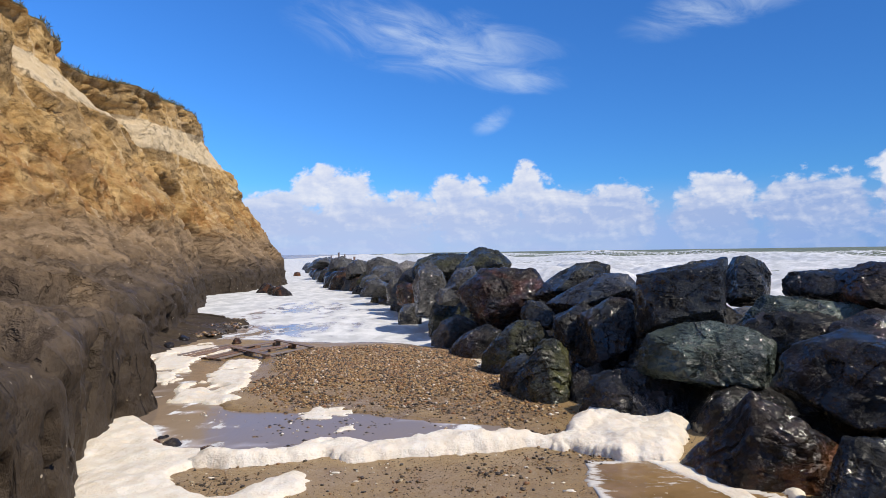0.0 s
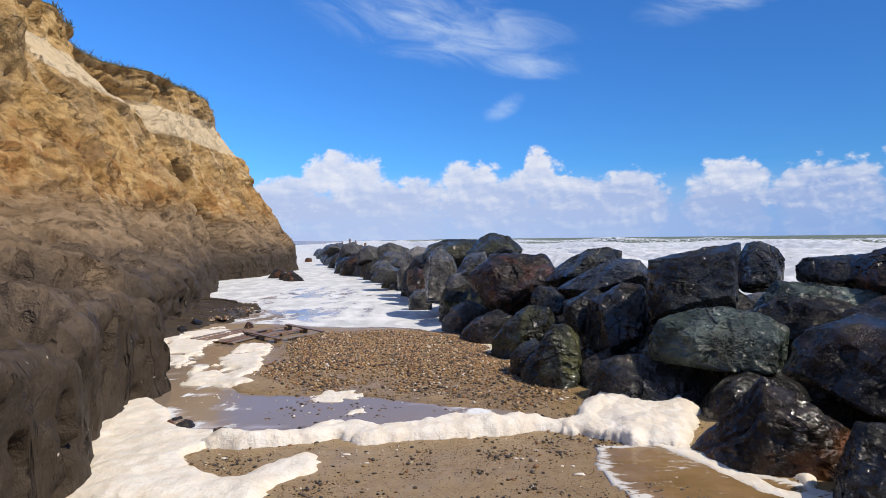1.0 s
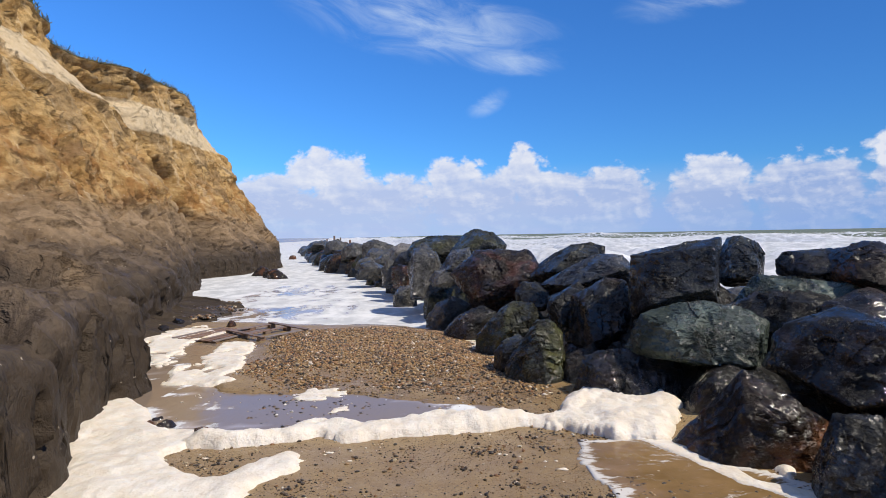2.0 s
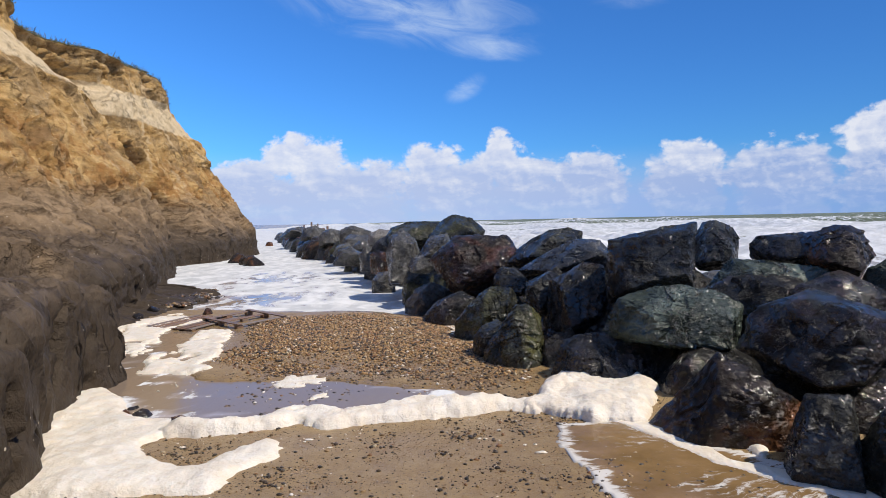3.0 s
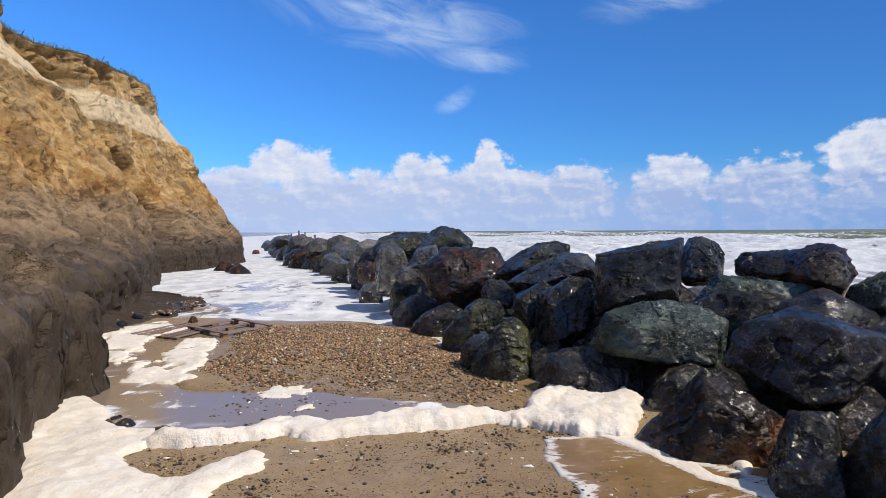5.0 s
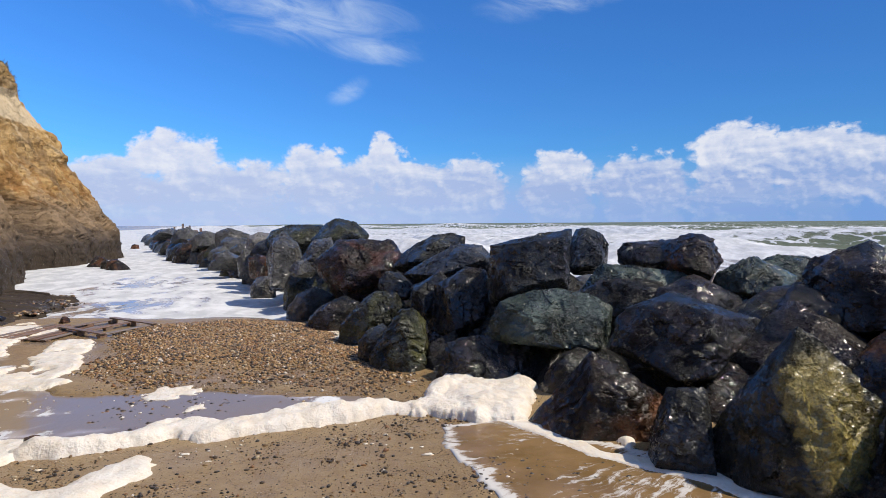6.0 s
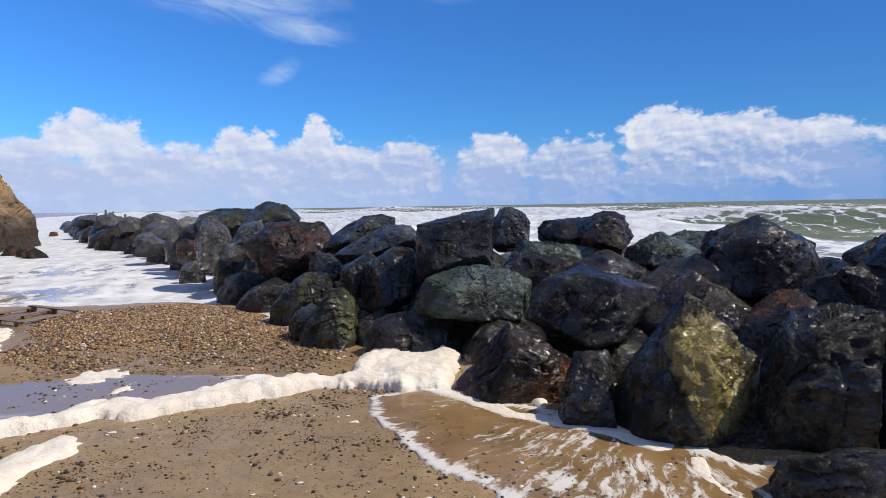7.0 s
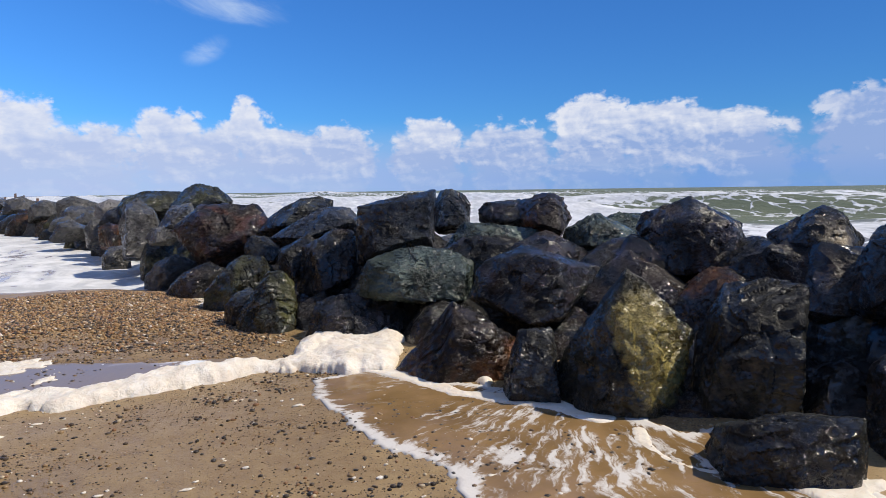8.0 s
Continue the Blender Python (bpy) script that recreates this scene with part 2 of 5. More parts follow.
def rock_material(name, dark, light, patch, patch_amount, veins=0.0, stain=None):
    """Wet armour stone: dark, finely pitted, glossy where the water film lies."""
    m, n, pos, own = material(name)
    rnd = n.add("ShaderNodeObjectInfo").outputs["Random"]
    shift = n.add("ShaderNodeVectorMath", {0: own, 1: n.vec(n.math("MULTIPLY", rnd, 40), rnd, 0.0)}, operation="ADD").outputs[0]
    big = n.noise(shift, 1.6, 5, 0.6, 0.4)
    mid = n.noise(shift, 9, 6, 0.65)
    fine = n.noise(shift, 60, 5, 0.6)
    colour = n.mix(n.step(mid, 0.3, 0.72), dark, light)
    colour = n.mix(n.math("MULTIPLY", n.step(big, 0.48, 0.66), patch_amount), colour, patch)
    colour = n.mix(n.math("MULTIPLY", n.step(fine, 0.58, 0.75), 0.30), colour, (0.075, 0.072, 0.065))
    crack = n.add("ShaderNodeTexVoronoi", {"Vector": n.add("ShaderNodeVectorMath", {0: shift, 1: n.vec(mid, fine, big)}, operation="ADD").outputs[0], "Scale": 1.4},
                  feature="DISTANCE_TO_EDGE").outputs["Distance"]
    vein = n.math("MULTIPLY", n.step(crack, 0.022, 0.004), n.step(big, 0.38, 0.52))
    colour = n.mix(n.math("MULTIPLY", vein, veins), colour, (0.5, 0.48, 0.44))
    if stain:
        sx, sy, sz, r, tone = stain
        ox, oy, oz = n.xyz(own)
        d = n.add("ShaderNodeVectorMath", {0: own, 1: (sx, sy, sz)}, operation="DISTANCE").outputs["Value"]
        side = n.step(n.math("ADD", n.math("MULTIPLY_ADD", oz, 0.45, ox), n.math("MULTIPLY", mid, 0.22)), sx - 0.06, sx + 0.0)
        colour = n.mix(n.math("MULTIPLY", side, n.step(n.math("MULTIPLY_ADD", mid, 0.5, d), r + 0.32, r + 0.08)), colour, n.mix(n.step(fine, 0.4, 0.65), tone, tuple(c * 0.5 for c in tone)))
    # fracture: flat splinters of random tilt, large and small, under a broken film of water
    bend = n.add("ShaderNodeTexNoise", {"Vector": shift, "Scale": 5.0, "Detail": 3.0}).outputs["Color"]
    bent = n.add("ShaderNodeVectorMath", {0: bend, 1: (0.16, 0.16, 0.16), 2: n.scaled(shift, 1.0, 1.0, 2.0, rot=(35, 20, 0))}, operation="MULTIPLY_ADD").outputs[0]
    height = n.math("MULTIPLY", n.noise(shift, 22, 6, 0.62, 0.3), 0.010)
    for size, tilt in ((4.5, 0.16), (12.0, 0.34), (30.0, 0.44)):
        cell = n.add("ShaderNodeTexVoronoi", {"Vector": bent, "Scale": size}, feature="F1")
        off = n.add("ShaderNodeVectorMath", {0: bent, 1: cell.outputs["Position"]}, operation="SUBTRACT").outputs[0]
        lean = n.add("ShaderNodeVectorMath", {0: cell.outputs["Color"], 1: (0.5, 0.5, 0.5)}, operation="SUBTRACT").outputs[0]
        height = n.math("MULTIPLY_ADD", n.add("ShaderNodeVectorMath", {0: off, 1: lean}, operation="DOT_PRODUCT").outputs["Value"], tilt, height)
    height = n.math("MULTIPLY", height, n.step(n.noise(n.scaled(shift, 1, 1, 1, off=(3, 8, 1)), 2.3, 5, 0.6), 0.40, 0.62, 0.35, 1.5))
    height = n.math("MULTIPLY_ADD", n.step(crack, 0.0, 0.03), 0.006, height)
    film = n.step(n.noise(shift, 2.0, 7, 0.68), 0.42, 0.54)
    shine = n.add("ShaderNodeMapRange", {0: film, 1: 0.0, 2: 1.0, 3: 0.2, 4: 0.6}).outputs[0]
    finish(n, colour, n.step(film, 0.0, 1.0, 0.40, 0.10), height, 1.0, 1.0, Specular_IOR_Level=shine)
    return m


ROCKS = {
    "slate": rock_material("slate_rock", (0.009, 0.009, 0.009), (0.039, 0.038, 0.033), (0.070, 0.074, 0.062), 0.5),
    "black": rock_material("black_rock", (0.007, 0.007, 0.007), (0.024, 0.023, 0.021), (0.068, 0.047, 0.041), 0.4, 0.35),
    "green": rock_material("green_rock", (0.029, 0.038, 0.029), (0.075, 0.092, 0.075), (0.132, 0.172, 0.148), 0.7, 0.75),
    "moss": rock_material("moss_rock", (0.013, 0.013, 0.009), (0.051, 0.051, 0.033), (0.118, 0.115, 0.040), 0.55),
    "brown": rock_material("brown_rock", (0.011, 0.009, 0.007), (0.041, 0.029, 0.021), (0.168, 0.070, 0.029), 0.9),
    "red": rock_material("red_rock", (0.016, 0.013, 0.011), (0.051, 0.040, 0.034), (0.158, 0.060, 0.043), 0.5),
    "blue": rock_material("blue_rock", (0.015, 0.016, 0.018), (0.045, 0.049, 0.055), (0.089, 0.098, 0.122), 0.5),
    # drier far stone, lightened further because distance haze is put into its colour
    "grey": rock_material("grey_rock", (0.050, 0.048, 0.043), (0.125, 0.118, 0.105), (0.19, 0.18, 0.155), 0.5),
    "pale": rock_material("pale_rock", (0.176, 0.167, 0.156), (0.240, 0.220, 0.200), (0.300, 0.270, 0.240), 0.5),
    "ochre": rock_material("ochre_rock", (0.011, 0.011, 0.009), (0.041, 0.039, 0.026), (0.078, 0.070, 0.036), 0.2, 0.25, (0.12, -0.30, 0.12, 0.46, (0.340, 0.270, 0.085))),
    "stained": rock_material("stained_rock", (0.009, 0.009, 0.009), (0.034, 0.033, 0.029), (0.089, 0.068, 0.051), 0.5, 0.2, (0.20, -0.40, 0.12, 0.18, (0.420, 0.340, 0.220))),
}


def cliff_material():
    m, n, pos, own = material("cliff_earth")
    x, y, z = n.xyz(pos)
    warp = n.noise(pos, 0.35, 5, 0.6)
    mid = n.noise(pos, 1.6, 6, 0.65)
    fine = n.noise(pos, 14, 6, 0.65)
    beds = n.noise(n.scaled(pos, 0.8, 0.8, 1.9), 1.0, 7, 0.65, 0.9)
    # layers go by height above the beach, undulating along the cliff
    h = n.math("ADD", z, n.math("ADD", n.math("MULTIPLY", n.math("SUBTRACT", warp, 0.5), 2.0), n.math("MULTIPLY", n.math("SUBTRACT", mid, 0.5), 1.1)))
    till = n.mix(n.step(mid, 0.35, 0.65), (0.085, 0.062, 0.043), (0.145, 0.108, 0.076))
    till = n.mix(n.math("MULTIPLY", n.step(fine, 0.45, 0.75), 0.4), till, (0.19, 0.135, 0.092))
    grey = n.mix(n.step(beds, 0.35, 0.65), (0.185, 0.125, 0.072), (0.33, 0.232, 0.140))
    rills = n.noise(n.scaled(pos, 1.0, 1.3, 0.28), 1.4, 6, 0.62, 0.5)
    ochre = n.mix(n.step(beds, 0.35, 0.62), (0.31, 0.18, 0.062), (0.54, 0.36, 0.155))
    ochre = n.mix(n.math("MULTIPLY", n.step(mid, 0.52, 0.72), 0.55), ochre, (0.54, 0.40, 0.23))
    ochre = n.mix(n.math("MULTIPLY", n.step(rills, 0.56, 0.68), 0.75), ochre, (0.60, 0.46, 0.28))
    ochre = n.mix(n.math("MULTIPLY", n.step(rills, 0.42, 0.32), 0.6), ochre, (0.17, 0.095, 0.04))
    rust = n.mix(n.step(mid, 0.4, 0.65), ochre, (0.30, 0.15, 0.05))
    pale = n.mix(n.step(mid, 0.3, 0.7), (0.56, 0.43, 0.26), (0.66, 0.53, 0.35))
    colour = n.mix(n.step(h, 1.3, 2.2), till, grey)
    colour = n.mix(n.step(h, 2.4, 3.5), colour, rust)
    colour = n.mix(n.step(h, 4.6, 5.6), colour, ochre)
    # broad slumps of darker earth, and pale sand that has run down the slope
    slump = n.step(n.noise(n.scaled(pos, 1.0, 0.8, 1.0, off=(2, 4, 9)), 0.55, 6, 0.62, 0.5), 0.47, 0.60)
    colour = n.mix(n.math("MULTIPLY", slump, n.step(h, 2.0, 3.0, 0.0, 0.62)), colour, n.mix(n.step(beds, 0.35, 0.65), (0.17, 0.115, 0.062), (0.27, 0.185, 0.10)))
    spill = n.step(n.noise(n.scaled(pos, 0.55, 1.3, 0.55, rot=(0, 50, 0), off=(5, 1, 2)), 0.9, 5, 0.58, 0.3), 0.55, 0.66)
    colour = n.mix(n.math("MULTIPLY", spill, n.step(h, 3.0, 5.0, 0.0, 0.7)), colour, (0.58, 0.44, 0.26))
    talus = n.add("ShaderNodeAttribute", attribute_name="talus").outputs["Fac"]
    colour = n.mix(n.step(n.math("MULTIPLY_ADD", mid, 0.5, talus), 0.62, 0.85), colour, pale)
    soil = n.add("ShaderNodeAttribute", attribute_name="soil").outputs["Fac"]
    colour = n.mix(n.step(n.math("MULTIPLY_ADD", fine, 0.5, soil), 0.7, 0.9), colour, (0.12, 0.08, 0.045))
    colour = n.mix(n.math("MULTIPLY", n.step(fine, 0.55, 0.8), 0.3), colour, (0.12, 0.08, 0.05))
    grass = n.mix(n.step(fine, 0.3, 0.7), (0.06, 0.075, 0.02), (0.16, 0.15, 0.06))
    colour = n.mix(n.step(n.add("ShaderNodeAttribute", attribute_name="turf").outputs["Fac"], 0.4, 0.6), colour, grass)
    joint = n.add("ShaderNodeTexVoronoi", {"Vector": n.add("ShaderNodeVectorMath", {0: pos, 1: n.vec(n.math("MULTIPLY", mid, 1.2), n.math("MULTIPLY", beds, 1.4), n.math("MULTIPLY", fine, 0.3))},
                                           operation="ADD").outputs[0], "Scale": 0.9, "Detail": 2.0}, feature="DISTANCE_TO_EDGE").outputs["Distance"]
    cracks = n.math("MULTIPLY", n.step(joint, 0.05, 0.0), n.step(n.noise(pos, 0.8, 4, 0.6), 0.46, 0.62))
    # shade inside the cracks, painted as a dark colour
    colour = n.mix(n.math("MULTIPLY", cracks, 0.4), colour, (0.06, 0.038, 0.02))
    # thin meandering seams and splits, with crevice shade painted along them too
    seam = None
    for size, seed in ((1.1, 3.0), (2.7, 9.0)):
        v = n.noise(n.scaled(pos, 1.0, 1.0, 1.7, rot=(18, 0, 0), off=(seed, 0, 0)), size, 7, 0.62, 0.6)
        line = n.math("MULTIPLY", n.step(n.math("ABSOLUTE", n.math("SUBTRACT", v, 0.5)), 0.022, 0.004), n.math("MULTIPLY", n.step(n.noise(pos, size * 0.6, 3, 0.5), 0.52, 0.66), n.step(z, 1.0, 1.6)))
        seam = line if seam is None else n.math("MAXIMUM", seam, line)
    colour = n.mix(n.math("MULTIPLY", seam, n.step(talus, 0.6, 0.2, 0.05, 0.3)), colour, (0.045, 0.028, 0.016))
    cracks = n.math("MAXIMUM", cracks, seam)
    bumpy = n.math("SUBTRACT", n.math("ADD", n.math("MULTIPLY", n.noise(pos, 3.0, 7, 0.62), 1.0), n.math("MULTIPLY", fine, 0.12)), n.math("MULTIPLY", cracks, 0.25))
    bumpy = n.math("MULTIPLY", bumpy, n.step(z, 0.7, 1.7, 0.45, 1.0))
    split = n.noise(n.scaled(pos, 1.0, 5.5, 0.7, rot=(-14, 0, 0)), 1.6, 5, 0.62, 0.5)
    gash = n.math("MULTIPLY", n.step(split, 0.40, 0.34), n.step(z, 1.5, 0.9))
    bumpy = n.math("SUBTRACT", bumpy, n.math("MULTIPLY", gash, 0.35))
    bumpy = n.math("MULTIPLY_ADD", n.noise(n.scaled(pos, 1.0, 3.0, 0.8, rot=(-14, 0, 0)), 5.0, 6, 0.65), n.step(z, 1.5, 0.9, 0.0, 0.30), bumpy)
    # surf-wet clay low down, its colour darkened further for part shade
    splash_shade = n.step(n.math("MULTIPLY_ADD", n.math("SUBTRACT", mid, 0.5), 0.9, z), 1.45, 0.8)
    colour = n.mix(n.math("MULTIPLY", splash_shade, 0.85), colour, n.mix(fine, (0.036, 0.027, 0.019), (0.064, 0.049, 0.035)))
    # the fissures' shadow streaks, painted dark along the gashes
    colour = n.mix(n.math("MULTIPLY", gash, 0.6), colour, (0.03, 0.022, 0.016))
    speck = n.step(n.noise(n.scaled(pos, 1.0, 1.0, 1.8, rot=(25, 0, 0)), 6, 9, 0.8), 0.54, 0.64)
    colour = n.mix(n.math("MULTIPLY", speck, n.step(talus, 0.2, 0.7, 0.42, 0.06)), colour, (0.065, 0.042, 0.024))
    shell = n.add("ShaderNodeTexVoronoi", {"Vector": pos, "Scale": 9.0})
    colour = n.mix(n.math("MULTIPLY", n.step(shell.outputs["Distance"], 0.13, 0.07), n.step(n.xyz(shell.outputs["Color"])[0], 0.72, 0.76)), colour, (0.55, 0.47, 0.36))
    fleck = n.step(n.noise(n.scaled(pos, 1, 1, 1, off=(7, 3, 5)), 8, 8, 0.8), 0.57, 0.68)
    colour = n.mix(n.math("MULTIPLY", fleck, n.step(h, 1.2, 4.5, 0.06, 0.38)), colour, (0.62, 0.47, 0.29))
    wet = n.step(h, 0.9, 2.2, 0.5, 0.95)
    finish(n, colour, wet, bumpy, 1.0, 0.15, Specular_IOR_Level=0.12)
    return m


def sand_material():
    m, n, pos, own = material("wet_sand")
    x, y, z = n.xyz(pos)
    broad = n.noise(pos, 0.9, 5, 0.6)
    mid = n.noise(pos, 7, 5, 0.6)
    fine = n.noise(pos, 120, 4, 0.7)
    grit = n.add("ShaderNodeTexVoronoi", {"Vector": pos, "Scale": 46.0, "Randomness": 1.0})
    colour = n.mix(n.step(mid, 0.3, 0.7), (0.262, 0.170, 0.074), (0.38, 0.266, 0.124))
    colour = n.mix(n.math("MULTIPLY", n.step(fine, 0.45, 0.7), 0.55), colour, (0.46, 0.34, 0.18))
    specks = n.math("MULTIPLY", n.step(grit.outputs["Distance"], 0.42, 0.28), n.step(n.xyz(grit.outputs["Color"])[0], 0.62, 0.72))
    colour = n.mix(n.math("MULTIPLY", specks, n.step(broad, 0.35, 0.6)), colour, (0.07, 0.05, 0.035))
    bed = n.add("ShaderNodeAttribute", attribute_name="shingle").outputs["Fac"]
    stones = n.add("ShaderNodeTexVoronoi", {"Vector": pos, "Scale": 62.0})
    tone = n.xyz(stones.outputs["Color"])
    pick = n.mix(n.step(tone[0], 0.1, 0.9), (0.11, 0.06, 0.03), (0.46, 0.28, 0.12))
    pick = n.mix(n.step(tone[1], 0.80, 0.86), pick, (0.045, 0.035, 0.03))
    pick = n.mix(n.step(tone[2], 0.90, 0.94), pick, (0.65, 0.56, 0.44))
    spread_ = n.step(n.math("ADD", bed, n.math("MULTIPLY", n.math("SUBTRACT", n.noise(pos, 2.2, 6, 0.7), 0.5), 1.3)), 0.42, 0.62)
    colour = n.mix(n.math("MULTIPLY", spread_, n.step(stones.outputs["Distance"], 0.62, 0.40)), colour, pick)
    damp = n.step(n.math("MULTIPLY_ADD", n.math("SUBTRACT", broad, 0.5), 0.10, z), 0.09, 0.0)
    colour = n.mix(n.math("MULTIPLY", damp, 0.6), colour, (0.235, 0.150, 0.068))
    gloss = n.add("ShaderNodeMapRange", {0: damp, 1: 0.0, 2: 1.0, 3: 0.8, 4: 0.2}).outputs[0]
    finish(n, colour, gloss, n.math("ADD", n.math("MULTIPLY_ADD", fine, 0.3, n.math("MULTIPLY", mid, 0.8)), n.math("MULTIPLY", n.math("MULTIPLY", spread_, stones.outputs["Distance"]), -0.6)), 0.7, 0.02)
    return m


def foam_material():
    m, n, pos, own = material("sea_foam")
    mid = n.noise(pos, 6, 5, 0.6)
    fine = n.noise(pos, 70, 4, 0.7)
    bub = n.add("ShaderNodeTexVoronoi", {"Vector": pos, "Scale": 90.0}, feature="SMOOTH_F1").outputs["Distance"]
    colour = n.mix(n.step(mid, 0.35, 0.7), (0.76, 0.67, 0.54), (0.82, 0.76, 0.66))
    colour = n.mix(n.math("MULTIPLY", n.step(fine, 0.6, 0.8), 0.35), colour, (0.60, 0.47, 0.32))
    colour = n.mix(n.math("MULTIPLY", n.step(n.noise(pos, 19, 6, 0.75), 0.52, 0.68), 0.45), colour, (0.58, 0.47, 0.34))
    finish(n, colour, 0.6, n.math("ADD", n.math("MULTIPLY", mid, 1.0), n.math("MULTIPLY_ADD", bub, 0.06, n.math("MULTIPLY", n.noise(pos, 24, 6, 0.65), 0.35))), 0.55, 0.04,
           Subsurface_Weight=0.25, Subsurface_Radius=(0.03, 0.025, 0.02))
    return m


def water_material():
    """Sea water with foam: solid surf near the shore, lace further out, clear pools where the attribute is low."""
    m, n, pos, own = material("sea_water")
    foam = n.add("ShaderNodeAttribute", attribute_name="foam").outputs["Fac"]
    deep = n.add("ShaderNodeAttribute", attribute_name="deep").outputs["Fac"]
    stretch = n.scaled(pos, 1.0, 0.42, 1.0)
    warp = n.add("ShaderNodeVectorMath", {0: stretch, 1: n.add("ShaderNodeTexNoise", {"Vector": pos, "Scale": 0.8, "Detail": 3.0}).outputs["Color"]}, operation="ADD").outputs[0]
    lace = n.add("ShaderNodeTexVoronoi", {"Vector": warp, "Scale": 1.1}, feature="DISTANCE_TO_EDGE").outputs["Distance"]
    small = n.noise(warp, 2.2, 7, 0.62)
    grainy = n.noise(pos, 22, 4, 0.6)
    amount = n.math("ADD", n.math("MULTIPLY_ADD", n.math("SUBTRACT", small, 0.5), 1.5, foam), n.math("MULTIPLY", n.step(lace, 0.12, 0.0), n.math("MULTIPLY_ADD", foam, 0.5, n.math("MULTIPLY", deep, 0.20))))
    amount = n.math("MULTIPLY_ADD", n.math("SUBTRACT", grainy, 0.5), 0.22, amount)
    white = n.step(amount, 0.46, 0.64)
    shallow = n.mix(n.step(foam, 0.3, 0.6), (0.25, 0.19, 0.14), (0.50, 0.45, 0.44))
    body_col = n.mix(deep, shallow, (0.15, 0.17, 0.11))
    body_col = n.mix(n.math("MULTIPLY", white, 0.97), body_col, n.mix(n.step(small, 0.35, 0.7), (0.52, 0.53, 0.53), (0.82, 0.82, 0.81)))
    gloss = n.math("MAXIMUM", n.add("ShaderNodeMapRange", {0: white, 1: 0.0, 2: 1.0, 3: 0.05, 4: 0.7}).outputs[0], n.math("MULTIPLY", deep, 0.5))
    ripple = n.math("ADD", n.math("MULTIPLY_ADD", n.noise(n.scaled(pos, 1.0, 1.6, 1.0), 9.0, 4, 0.6), 0.22, n.noise(n.scaled(pos, 1.0, 0.5, 1.0), 3.0, 5, 0.6)), n.math("MULTIPLY", white, 0.4))
    finish(n, body_col, gloss, ripple, n.add("ShaderNodeMapRange", {0: deep, 1: 0.0, 2: 1.0, 3: 0.07, 4: 0.6}).outputs[0], 0.12, IOR=1.33, Specular_IOR_Level=n.add("ShaderNodeMapRange", {0: deep, 1: 0.0, 2: 1.0, 3: 0.36, 4: 0.12}).outputs[0])
    return m


def wash_material():
    """A thin sheet of backwash over sand, streaked with foam along its flow."""
    m, n, pos, own = material("backwash")
    x, y, z = n.xyz(pos)
    # streaks fan round the rocks' foot
    dx, dy = n.math("SUBTRACT", x, 3.6), n.math("SUBTRACT", y, 4.6)
    ang = n.math("ARCTAN2", dy, dx)
    rad = n.math("SQRT", n.math("MULTIPLY_ADD", dx, dx, n.math("MULTIPLY", dy, dy)))
    wob = n.noise(pos, 2.2, 4, 0.6)
    s = n.vec(n.math("MULTIPLY_ADD", wob, 1.6, n.math("MULTIPLY", ang, 11.0)), n.math("MULTIPLY", rad, 0.9))
    streak = n.noise(s, 2.6, 7, 0.66, 0.4)
    lace = n.noise(pos, 9, 5, 0.65, 0.8)
    foam = n.add("ShaderNodeAttribute", attribute_name="foam").outputs["Fac"]
    amount = n.math("ADD", n.math("MULTIPLY_ADD", streak, 1.1, n.math("MULTIPLY", lace, 0.40)), foam)
    white = n.step(amount, 0.70, 0.90)
    wet = n.mix(n.step(wob, 0.3, 0.7), (0.19, 0.115, 0.045), (0.29, 0.18, 0.08))
    colour = n.mix(n.math("MULTIPLY", white, 0.80), wet, (0.76, 0.74, 0.70))
    gloss = n.add("ShaderNodeMapRange", {0: white, 1: 0.0, 2: 1.0, 3: 0.07, 4: 0.6}).outputs[0]
    finish(n, colour, gloss, n.math("ADD", lace, n.math("MULTIPLY", white, 0.6)), 0.25, 0.02, IOR=1.33)
    return m


def pebble_material(name, tones):
    m, n, pos, own = material(name)
    rnd = n.add("ShaderNodeNewGeometry").outputs["Random Per Island"]
    ramp = n.add("ShaderNodeValToRGB", {0: rnd})
    ramp.color_ramp.interpolation = "CONSTANT"
    el_ = ramp.color_ramp.elements
    while len(el_) < len(tones):
        el_.new(0.5)
    for e, (p, c) in zip(el_, tones):
        e.position, e.color = p, (*c, 1)
    colour = n.mix(n.math("MULTIPLY", n.step(n.noise(pos, 60, 4, 0.6), 0.4, 0.7), 0.2), ramp.outputs[0], (0.24, 0.145, 0.07))
    finish(n, colour, 0.32, n.noise(pos, 150, 3, 0.6), 0.2, 0.004)
    return m


def wood_material():
    m, n, pos, own = material("sodden_wood")
    rnd = n.add("ShaderNodeObjectInfo").outputs["Random"]
    g = n.noise(n.scaled(own, 2.0, 26, 26), 1.5, 5, 0.6, 0.4)
    colour = n.mix(n.step(g, 0.3, 0.7), (0.11, 0.058, 0.034), (0.30, 0.165, 0.095))
    colour = n.mix(n.math("MULTIPLY", rnd, 0.75), colour, (0.22, 0.19, 0.16))
    finish(n, colour, 0.5, g, 0.5, 0.006)
    return m


def grass_material():
    m, n, pos, own = material("dry_grass")
    rnd = n.add("ShaderNodeNewGeometry").outputs["Random Per Island"]
    finish(n, n.mix(rnd, (0.055, 0.07, 0.02), (0.22, 0.18, 0.075)), 0.8)
    return m


